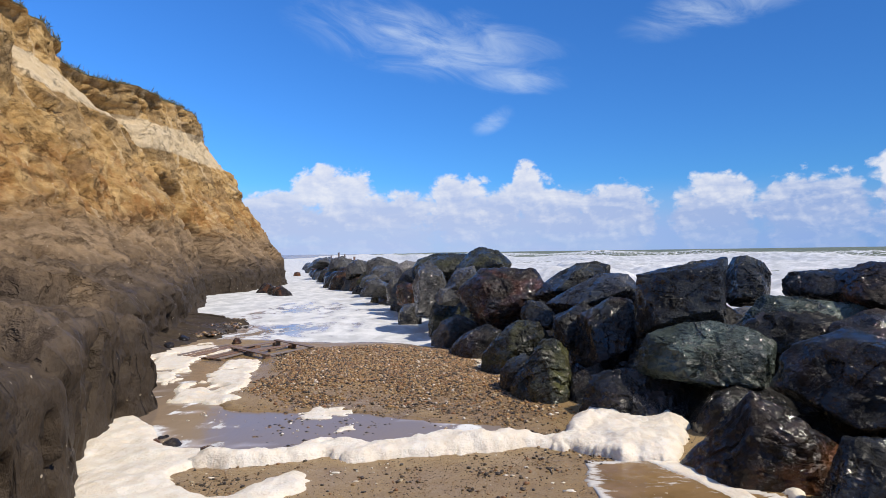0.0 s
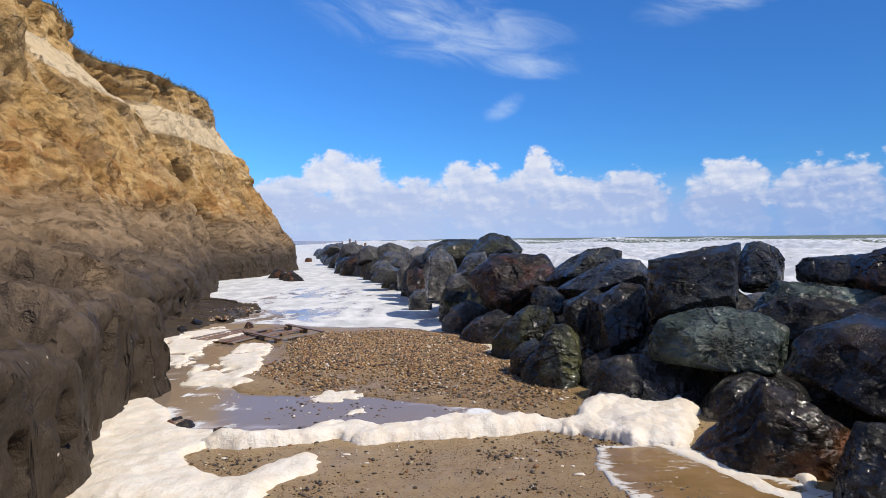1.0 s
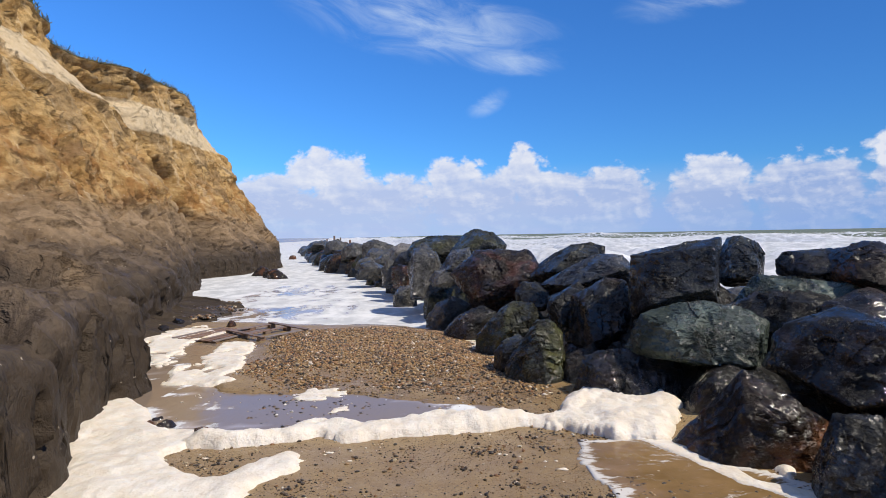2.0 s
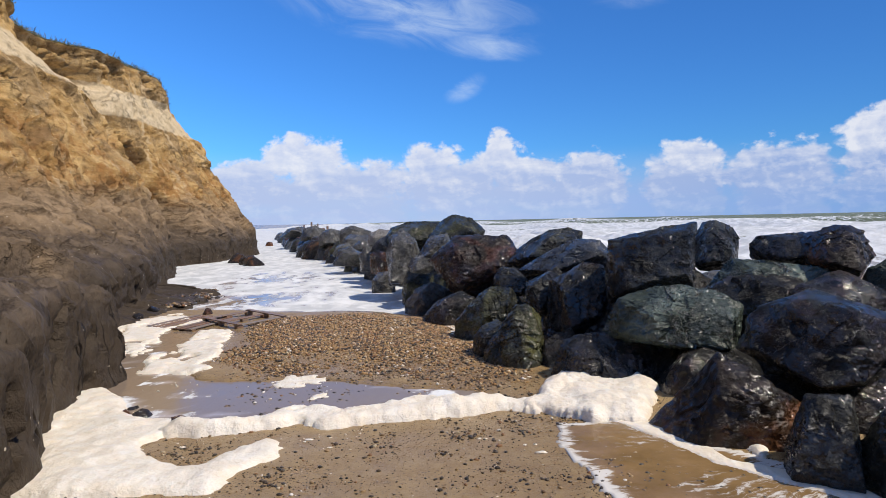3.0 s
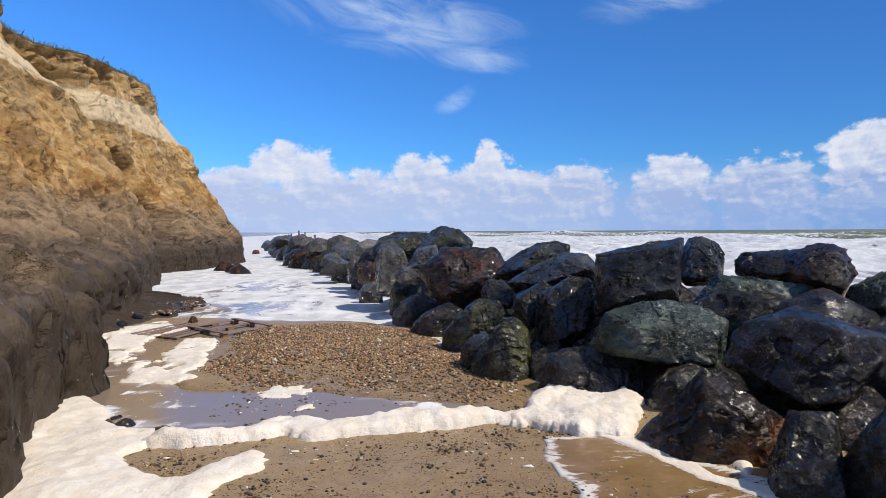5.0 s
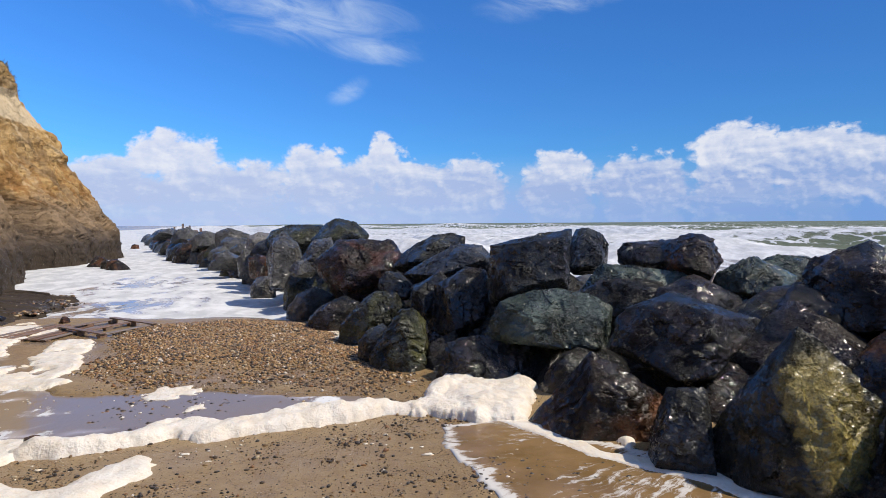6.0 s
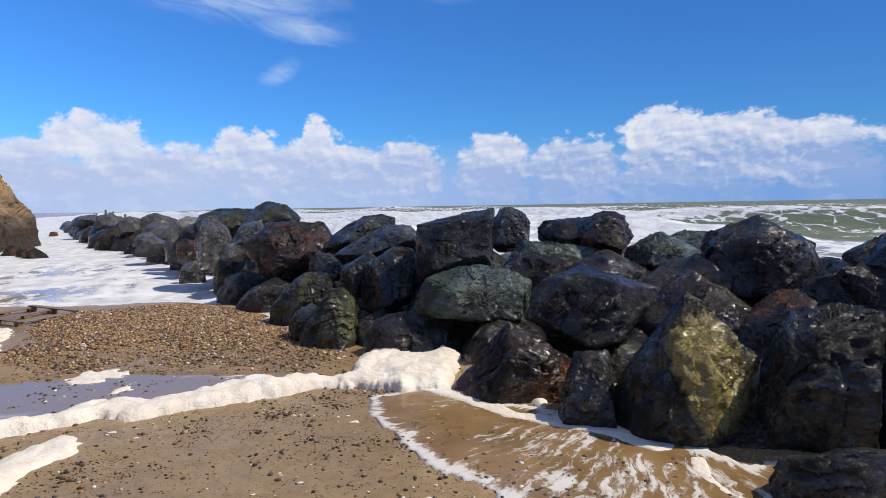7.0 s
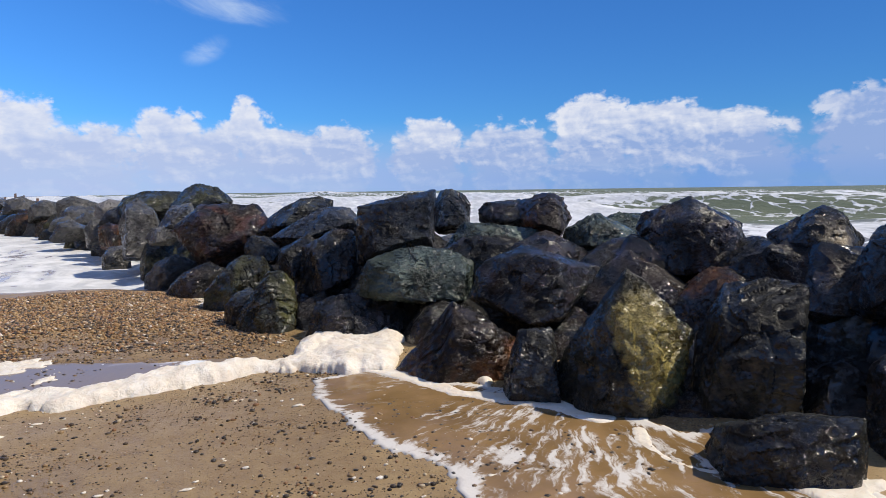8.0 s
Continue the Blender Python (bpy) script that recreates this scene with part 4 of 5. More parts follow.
LOOKS = {
    "grey": "mid-grey armour boulder with broken faces, haze painted into its grey",
    "slate": "wet dark grey armour boulder with angular broken faces", "black": "wet black armour boulder with glistening pitted faces",
    "green": "wet grey-green armour boulder with thin pale veins", "moss": "wet dark boulder with olive algae film",
    "brown": "wet brown-black armour boulder with rusty patches", "red": "dark grey armour boulder with reddish top",
    "blue": "wet blue-grey armour boulder with smooth top", "pale": "pale grey armour boulder among darker ones",
    "ochre": "black armour boulder with yellow-green algae on its lit face", "stained": "wet black armour boulder with a pale buff stain",
}
COUNT = [0]


JOINED = []


def trimmed(ring, slack):
    """The outline without the corners that lie within slack of the line between their neighbours."""
    ring = [np.array(p) for p in ring]
    while len(ring) > 5:
        off = []
        for i, p in enumerate(ring):
            a, b = ring[i - 1], ring[(i + 1) % len(ring)]
            e = b - a
            off.append(abs(e[0] * (p - a)[1] - e[1] * (p - a)[0]) / (np.hypot(*e) + 1e-9))
        i = int(np.argmin(off))
        if off[i] > slack:
            break
        ring.pop(i)
    return np.array(ring)


def hull_planes(points):
    """The planes of the convex hull of some corners, as rows of normal and distance from their middle, and that middle."""
    bm = bmesh.new()
    for p in points:
        bm.verts.new(p)
    bmesh.ops.convex_hull(bm, input=bm.verts[:])
    mid = np.mean([v.co[:] for v in bm.verts if v.link_faces], 0)
    bm.normal_update()
    rows = []
    for f in bm.faces:
        nrm, at = np.array(f.normal[:]), np.array(f.calc_center_median()[:]) - mid
        if f.calc_area() > 1e-5:
            rows.append((*(nrm * np.sign(nrm @ at)), max(abs(nrm @ at), 0.02)))
    bm.free()
    return np.array(rows), mid


def boulder(place, turn, thick, outline, look_, level=6, front=None, join=False):
    """A quarried armour stone: the hull of its broad outline and of its forward corners (metres), so that it has flat broken faces; edges worn, surface splintered."""
    COUNT[0] += 1
    rng = np.random.default_rng(COUNT[0])
    ring = pairs(outline)
    ring = trimmed(ring, (0.07 if front else 0.05) * (np.ptp(ring[:, 0]) + np.ptp(ring[:, 1])) / 2)
    mean = ring.mean(0)
    ring = mean + (ring - mean) * 1.05
    corners = [(u, rng.uniform(-0.02, 0.12) * thick, v) for u, v in ring]
    corners += [(mean[0] + (u - mean[0]) * s, thick * d, mean[1] + (v - mean[1]) * s) for (u, v), s, d in zip(ring[::2], rng.uniform(0.5, 0.85, len(ring)), rng.uniform(0.4, 0.55, len(ring)))]
    if front:
        corners += [(u, 0.38 * (v - mean[1]) - d, v) for u, v, d in pairs(front)]
    else:
        first = rng.integers(2)
        for u, v in ring[first::2]:
            s = rng.uniform(0.35, 0.8)
            corners.append((mean[0] + (u - mean[0]) * s, 0.3 * (v - mean[1]) - thick * rng.uniform(0.3, 0.5), mean[1] + (v - mean[1]) * s))
    if place[2] + ring[:, 1].min() < 0.3 and place[2] < 0.6:          # a stone at the foot is sunk into the sand
        low = -0.3 - place[2]
        for u, v in ring[np.argsort(ring[:, 1])[:4]]:
            corners += [(u, -0.28 * thick, low), (u, 0.3 * thick, low)]
    P, mid = hull_planes(corners)
    way_, faces = sphere(level)
    k = np.maximum(way_ @ P[:, :3].T, 1e-6) / P[:, 3]
    r = 1.0 / (np.sum(k ** 110, 1) ** (1 / 110.0))
    v = way_ * r[:, None]
    q = v + COUNT[0] * 3.7
    size = float(np.ptp(ring[:, 0]) + np.ptp(ring[:, 1])) / 2
    bent = q + 0.03 * size * rough(q, size * 0.22, 2, seed=3)[:, None]
    push = size * (0.006 * rough(q, size * 0.45, 2, seed=1) + 0.018 * chips(bent, size * 0.40, 5) + 0.011 * chips(bent, size * 0.15, 9) + 0.004 * rough(q, size * 0.06, 3, 0.6, seed=2))
    # splintered ledges along one bedding direction, on part of the stone
    bed = rng.normal(0, 1, 3)
    bed /= np.linalg.norm(bed)
    s = (q @ bed) / (size * 0.13) + 1.1 * rough(q, size * 0.4, 3, seed=6)
    push -= size * 0.022 * (s % 1.0) * smooth(rough(q, size * 0.5, 2, seed=8), -0.15, 0.25)
    # edges knocked off here and there
    sharp = np.sort(k, 1)[:, -2:]
    near_edge = smooth(sharp[:, 0] / sharp[:, 1], 0.93, 1.0)
    push -= size * 0.028 * near_edge * smooth(grain(q, size * 0.12, 44), 0.45, 0.8)
    v = v + way_ * push[:, None] + mid
    if join:
        c, s = math.cos(radians(turn)), math.sin(radians(turn))
        JOINED.append((np.stack([v[:, 0] * c - v[:, 1] * s, v[:, 0] * s + v[:, 1] * c, v[:, 2]], 1) + np.array(place), faces))
        return None
    ob = mesh_object("boulder", v, faces, ROCKS[look_], label=LOOKS[look_], category="boulder", group="rock armour")
    ob.data.set_sharp_from_angle(angle=radians(21))
    ob.matrix_world = pose(*place, 0, 0, turn)
    return ob


boulder((1.28, 7.65, 0.28), -10, 0.75, "-0.46,-0.11 -0.36,0.10 -0.19,0.34 -0.09,0.44 0.08,0.45 0.22,0.28 0.28,0.04 0.28,-0.23 0.21,-0.35 -0.10,-0.34 -0.40,-0.21", "moss", 6, "-0.11,0.32,0.28 0.01,0.10,0.32 0.03,-0.25,0.36 0.23,0.15,0.20 0.22,-0.17,0.25 -0.25,-0.08,0.26")
boulder((0.93, 8.05, 0.30), -7, 0.50, "-0.22,-0.04 -0.12,0.10 0.08,0.19 0.20,0.11 0.15,-0.15 -0.09,-0.21", "slate", 6)
boulder((1.08, 9.24, 0.45), -7, 0.90, "-0.51,-0.15 -0.38,0.02 -0.17,0.23 0.03,0.33 0.28,0.31 0.44,0.15 0.48,0.07 0.36,-0.14 -0.14,-0.27", "moss", 6, "-0.13,0.18,0.30 0.27,0.15,0.35 -0.09,-0.04,0.40")
boulder((1.44, 9.80, 0.79), -8, 0.70, "-0.25,0.08 -0.11,0.25 0.08,0.21 0.31,0.03 0.27,-0.20 -0.08,-0.24 -0.23,-0.13", "slate", 6)
boulder((0.93, 11.67, 1.01), -5, 1.50, "-0.71,0.01 -0.67,0.17 -0.51,0.33 -0.24,0.48 0.07,0.53 0.49,0.53 0.75,0.47 0.90,0.31 1.00,0.16 0.79,-0.21 0.58,-0.52 0.05,-0.75 -0.26,-0.62 -0.52,-0.30", "red", 5, "-0.23,0.22,0.50 0.72,0.25,0.40 0.04,-0.10,0.62 0.66,-0.08,0.50 -0.19,-0.36,0.50")
boulder((0.22, 12.20, 0.32), -1, 0.80, "-0.46,-0.11 -0.27,0.13 0.06,0.28 0.45,0.08 0.38,-0.16 -0.16,-0.20", "grey", 5)
boulder((0.56, 10.59, 0.30), -3, 0.80, "-0.46,-0.12 -0.22,0.12 0.16,0.28 0.40,0.17 0.25,-0.21 -0.13,-0.25", "black", 5)
boulder((0.02, 13.60, 0.51), -0, 0.80, "-0.34,-0.06 -0.22,0.23 0.11,0.29 0.32,0.08 0.27,-0.26 -0.14,-0.28", "moss", 5)
boulder((-0.33, 14.60, 0.90), 1, 1.20, "-0.33,-0.57 -0.36,0.14 -0.26,0.56 -0.01,0.71 0.31,0.46 0.44,0.00 0.27,-0.66 -0.05,-0.65", "grey", 5)
boulder((-0.04, 18.20, 1.34), 0, 1.80, "-0.97,-0.24 -0.67,0.26 -0.18,0.41 0.74,0.41 0.96,-0.01 0.79,-0.42 -0.68,-0.41", "moss", 5)
boulder((0.99, 15.37, 1.52), -4, 1.50, "-0.68,-0.12 -0.34,0.27 -0.07,0.40 0.41,0.27 0.68,-0.02 0.54,-0.40 -0.56,-0.40", "moss", 5)
boulder((0.37, 13.30, 1.13), -2, 1.00, "-0.39,-0.15 -0.10,0.30 0.28,0.37 0.40,0.02 0.12,-0.25 -0.32,-0.27", "grey", 5)
boulder((0.10, 13.00, 0.88), -0, 0.70, "-0.31,-0.05 -0.17,0.16 0.20,0.25 0.34,0.01 0.14,-0.20 -0.21,-0.17", "grey", 5)
boulder((-1.03, 17.17, 0.65), 3, 0.80, "-0.24,-0.24 -0.26,0.26 -0.03,0.35 0.23,0.28 0.29,-0.22 0.01,-0.43", "brown", 5)
boulder((-0.98, 18.18, 1.07), 3, 0.80, "-0.36,-0.15 -0.17,0.18 0.14,0.29 0.30,-0.06 0.10,-0.25", "blue", 5)
boulder((-1.18, 19.57, 1.20), 3, 0.90, "-0.36,-0.27 -0.28,0.19 0.03,0.36 0.35,0.29 0.38,-0.20 -0.12,-0.37", "pale", 5)
boulder((-1.47, 18.55, 0.62), 5, 0.90, "-0.20,-0.31 -0.23,0.19 -0.03,0.46 0.24,0.39 0.23,-0.32 -0.00,-0.41", "grey", 5)
boulder((-0.84, 15.78, 0.37), 3, 0.60, "-0.30,-0.06 -0.14,0.13 0.16,0.17 0.27,-0.08 0.00,-0.16", "grey", 5)
boulder((-2.35, 21.88, 0.61), 6, 1.10, "-0.56,-0.33 -0.33,0.23 0.02,0.33 0.45,0.10 0.42,-0.33", "grey", 4)
boulder((-2.74, 25.86, 0.67), 6, 1.40, "-0.74,-0.27 -0.55,0.14 0.10,0.34 0.61,0.13 0.60,-0.34", "grey", 4)
boulder((-2.70, 27.87, 1.11), 6, 1.50, "-0.69,-0.38 -0.69,0.33 -0.18,0.55 0.66,0.28 0.81,-0.30 0.10,-0.49", "grey", 4)
boulder((-4.16, 30.72, 1.05), 8, 1.30, "-0.58,-0.47 -0.55,0.14 -0.08,0.47 0.58,0.29 0.63,-0.43", "grey", 4)
boulder((-5.06, 32.61, 0.85), 9, 1.20, "-0.50,-0.22 -0.32,0.19 0.27,0.27 0.55,-0.24", "brown", 4)
boulder((-6.03, 37.52, 1.16), 9, 1.80, "-0.90,-0.42 -0.62,0.32 0.05,0.51 0.71,0.10 0.77,-0.51", "grey", 4)
boulder((-8.54, 45.21, 1.11), 11, 2.00, "-1.03,-0.33 -0.54,0.32 0.18,0.43 0.66,0.06 0.73,-0.48", "grey", 4)
boulder((2.25, 10.77, 1.30), -12, 1.20, "-0.72,-0.29 -0.47,0.00 -0.24,0.16 0.01,0.27 0.36,0.32 0.58,0.23 0.58,-0.00 0.21,-0.29 -0.36,-0.41", "slate", 5)
boulder((2.28, 9.23, 1.18), -14, 1.10, "-0.78,-0.17 -0.24,0.17 -0.00,0.28 0.39,0.26 0.55,0.09 0.54,-0.14 -0.01,-0.23 -0.49,-0.27", "blue", 6)
boulder((2.01, 8.01, 0.78), -14, 1.00, "-0.40,-0.41 -0.32,0.17 -0.14,0.32 0.11,0.41 0.38,0.36 0.41,-0.10 0.30,-0.46 -0.05,-0.69", "black", 6, "-0.14,0.18,0.35 0.24,0.31,0.20 -0.04,-0.33,0.40 0.29,-0.19,0.35")
boulder((1.74, 8.53, 0.78), -12, 0.80, "-0.24,0.12 0.16,0.33 0.25,0.24 0.17,-0.14 -0.09,-0.37 -0.26,-0.18", "black", 6)
boulder((2.82, 7.28, 1.27), -21, 1.00, "-0.57,-0.29 -0.56,0.22 -0.51,0.28 -0.11,0.39 0.25,0.45 0.42,0.43 0.47,0.31 0.46,-0.08 0.39,-0.37 0.10,-0.52 -0.34,-0.51 -0.54,-0.51", "slate", 6, "-0.15,0.26,0.38 0.33,0.34,0.36 -0.33,-0.31,0.42 0.31,-0.12,0.42 -0.51,-0.28,0.10")
boulder((2.69, 6.52, 0.67), -22, 0.90, "-0.76,-0.24 -0.68,-0.02 -0.57,0.25 -0.31,0.36 -0.05,0.39 0.21,0.35 0.44,0.32 0.65,0.17 0.66,-0.13 0.58,-0.32 0.27,-0.34 -0.16,-0.33 -0.52,-0.28", "green", 6, "-0.25,0.12,0.42 0.19,0.21,0.30 -0.15,-0.15,0.40 0.58,0.08,0.30 0.55,-0.21,0.25 -0.56,-0.09,0.18")
boulder((3.67, 6.77, 0.93), -28, 1.00, "-0.42,0.05 -0.35,0.26 -0.20,0.35 0.32,0.34 0.72,0.26 0.86,0.08 0.59,-0.16 0.04,-0.59 -0.21,-0.59", "green", 6, "0.04,0.21,0.30 0.37,0.08,0.30 -0.16,-0.27,0.30 -0.34,-0.00,0.20")
boulder((3.77, 7.88, 1.40), -26, 0.90, "-0.27,-0.21 -0.26,0.05 -0.12,0.27 0.03,0.31 0.21,0.24 0.31,0.04 0.28,-0.20 0.12,-0.32 -0.16,-0.32", "slate", 6, "-0.07,0.10,0.30 0.20,0.05,0.28 -0.07,-0.19,0.34 0.20,-0.18,0.32")
# two stones whose black stands in for deep shade under the green boulder
boulder((2.05, 6.70, 0.09), -17, 0.90, "-0.58,-0.03 -0.48,0.34 -0.19,0.42 0.46,0.39 0.63,0.11 0.56,-0.37 0.01,-0.44 -0.49,-0.43", "black", 6)
boulder((1.70, 7.41, -0.03), -13, 0.80, "-0.26,-0.10 -0.20,0.34 0.12,0.48 0.31,0.03 0.18,-0.38 -0.17,-0.37", "black", 6)
boulder((4.17, 7.08, 1.37), -30, 0.90, "-0.31,0.05 -0.24,0.16 -0.07,0.20 0.22,0.19 0.40,0.11 0.41,-0.14 0.04,-0.22 -0.30,-0.13", "black", 6, "0.04,0.13,0.25 0.11,-0.09,0.35 0.35,-0.02,0.30 -0.22,-0.02,0.15")
boulder((4.42, 6.69, 1.34), -33, 1.00, "-0.34,0.01 -0.16,0.22 0.05,0.31 0.22,0.31 0.36,0.22 0.45,-0.03 0.41,-0.21 0.29,-0.35 -0.02,-0.24 -0.30,-0.14", "brown", 6, "-0.00,0.16,0.30 0.28,0.16,0.30 0.05,-0.08,0.40 0.31,-0.15,0.36")
boulder((3.39, 4.97, 0.72), -34, 1.10, "-0.72,-0.12 -0.69,0.08 -0.61,0.22 -0.39,0.36 -0.17,0.41 -0.01,0.38 0.20,0.34 0.45,0.27 0.55,0.20 0.53,0.05 0.35,-0.22 0.20,-0.34 -0.01,-0.40 -0.28,-0.33 -0.56,-0.23", "black", 6, "0.13,0.29,0.42 0.19,-0.18,0.45 -0.10,-0.26,0.42 -0.60,-0.04,0.28 -0.21,0.38,0.33")
boulder((2.39, 4.91, 0.11), -26, 0.90, "-0.52,-0.07 -0.47,0.07 -0.31,0.28 -0.10,0.52 0.00,0.57 0.13,0.52 0.35,0.42 0.55,0.29 0.59,0.22 0.45,0.06 0.35,-0.07 0.20,-0.13 -0.06,-0.18 -0.37,-0.15", "brown", 6, "0.01,0.31,0.40 0.27,0.30,0.38 -0.09,-0.05,0.33 0.29,0.03,0.28 0.52,0.30,0.18 -0.02,0.51,0.20 -0.36,-0.03,0.12")
boulder((2.79, 4.06, 0.16), -34, 0.70, "-0.34,-0.20 -0.31,0.02 -0.27,0.16 -0.20,0.37 -0.09,0.41 0.07,0.39 0.11,0.32 0.15,0.05 0.18,-0.16 0.16,-0.24 -0.34,-0.29", "slate", 6, "-0.16,0.29,0.28 0.05,0.30,0.28 -0.24,-0.03,0.35 0.13,-0.02,0.35 -0.12,0.40,0.18")
boulder((3.22, 3.54, 0.43), -41, 0.90, "-0.54,-0.14 -0.43,0.18 -0.27,0.45 -0.11,0.63 -0.01,0.65 0.06,0.61 0.20,0.43 0.35,0.36 0.44,0.24 0.46,0.16 0.43,-0.17 0.29,-0.40 0.06,-0.49 -0.22,-0.46 -0.48,-0.38", "ochre", 6, "-0.05,0.62,0.10 -0.11,0.36,0.36 -0.04,0.22,0.42 0.13,0.04,0.40 0.42,0.21,0.15 -0.13,-0.21,0.40 0.17,-0.27,0.30")
boulder((3.93, 3.00, 0.45), -51, 1.00, "-0.40,-0.35 -0.40,0.11 -0.35,0.27 -0.25,0.44 -0.21,0.50 -0.07,0.55 0.09,0.57 0.28,0.55 0.32,0.51 0.34,0.20 0.33,-0.18 0.28,-0.39 -0.05,-0.50 -0.30,-0.50", "slate", 6, "-0.21,0.38,0.34 -0.02,0.21,0.42 0.29,0.41,0.34 -0.18,0.05,0.46 0.31,0.11,0.46 -0.35,0.00,0.20 -0.11,-0.07,0.38 0.26,-0.05,0.38")
boulder((3.28, 2.21, 0.14), -54, 0.70, "-0.48,-0.21 -0.45,-0.06 -0.41,0.09 -0.30,0.13 -0.06,0.21 0.14,0.23 0.36,0.24 0.37,0.18 0.34,-0.04 0.01,-0.17 -0.32,-0.23", "slate", 6, "-0.31,0.19,0.30 -0.07,0.24,0.34 -0.10,0.06,0.38 -0.32,-0.05,0.36 0.34,0.24,0.20")
boulder((5.11, 4.69, 1.10), -47, 1.30, "-0.66,-0.21 -0.65,-0.00 -0.54,0.30 -0.43,0.39 -0.22,0.46 -0.07,0.47 0.03,0.44 0.23,0.32 0.43,0.22 0.52,0.09 0.58,-0.08 0.55,-0.24 0.39,-0.31 -0.00,-0.36 -0.32,-0.43 -0.59,-0.36", "black", 6, "-0.46,0.23,0.30 -0.05,0.30,0.45 -0.01,0.45,0.12 0.37,0.19,0.35 0.46,-0.12,0.40 -0.09,-0.28,0.42 -0.50,-0.25,0.35")
boulder((4.89, 5.98, 1.05), -39, 0.90, "-0.47,-0.07 -0.40,0.14 -0.21,0.29 -0.05,0.34 0.17,0.28 0.39,0.14 0.36,-0.05 0.27,-0.19 -0.14,-0.13", "green", 6, "-0.13,0.19,0.25 0.23,0.13,0.28 -0.13,-0.03,0.30 0.27,-0.08,0.30")
boulder((6.23, 7.08, 1.14), -41, 0.90, "-0.53,-0.00 -0.09,0.20 0.25,0.17 0.43,0.00 0.28,-0.21 -0.36,-0.17", "green", 6)
boulder((5.48, 3.60, 1.15), -56, 1.10, "-0.43,-0.05 -0.41,0.10 -0.22,0.22 -0.09,0.33 0.02,0.36 0.17,0.30 0.26,0.20 0.35,0.05 0.30,-0.07 0.24,-0.18 -0.02,-0.30 -0.21,-0.25", "stained", 6, "-0.04,0.19,0.35 0.21,0.17,0.30 0.22,-0.03,0.40 0.01,0.00,0.42 -0.21,0.03,0.30")
boulder((4.88, 2.68, 0.97), -60, 1.00, "-0.21,-0.22 -0.18,-0.02 -0.15,0.20 -0.08,0.29 0.12,0.34 0.32,0.22 0.31,-0.15 0.15,-0.33 -0.06,-0.31", "black", 6, "-0.14,0.13,0.20 -0.00,0.12,0.35 -0.03,-0.14,0.38 0.19,0.05,0.30")
boulder((5.60, 3.23, 0.15), -59, 1.10, "-0.42,0.08 -0.34,0.46 -0.05,0.56 0.28,0.42 0.47,-0.24 0.25,-0.64 -0.26,-0.64", "black", 6)
boulder((4.08, 2.06, 0.36), -61, 0.70, "-0.18,0.15 -0.12,0.26 0.05,0.26 0.22,0.01 0.18,-0.28 -0.04,-0.30 -0.15,-0.10", "black", 6)
boulder((4.98, 4.68, 0.32), -46, 0.90, "-0.53,0.42 0.25,0.45 0.48,0.05 0.33,-0.44 -0.11,-0.48 -0.47,-0.01", "black", 6)
boulder((7.82, 4.20, 1.07), -61, 1.00, "-0.32,-0.03 -0.22,0.14 0.02,0.20 0.33,0.09 0.34,-0.17 -0.18,-0.23", "slate", 6)
boulder((3.99, 4.11, 0.02), -43, 0.90, "-0.62,0.27 -0.31,0.50 0.50,0.39 0.57,-0.27 0.24,-0.51 -0.46,-0.37", "black", 6)
# two foot stones, coloured black in place of the shade lying there
boulder((3.46, 3.22, -0.14), -46, 0.80, "-0.62,-0.08 -0.30,0.24 0.15,0.34 0.56,0.26 0.58,-0.18 -0.03,-0.29 -0.50,-0.30", "black", 6)
boulder((4.21, 2.43, -0.03), -58, 0.90, "-0.44,0.06 -0.20,0.27 0.15,0.33 0.40,0.15 0.36,-0.21 -0.01,-0.34 -0.35,-0.26", "black", 6)


def fill_boulder(x, y, z, size, look_, seed, level=4, join=False):
    rng = random.Random(seed)
    n = rng.randint(6, 8)
    pts = []
    for i in range(n):
        a = 2 * math.pi * (i + rng.uniform(-0.25, 0.25)) / n
        pts.append("%.2f,%.2f" % (-math.cos(a) * size * rng.uniform(0.48, 0.62), math.sin(a) * size * rng.uniform(0.36, 0.5)))
    return boulder((x, y, z), rng.uniform(-180, 180), size * rng.uniform(0.8, 1.05), " ".join(pts), look_, level, None, join)


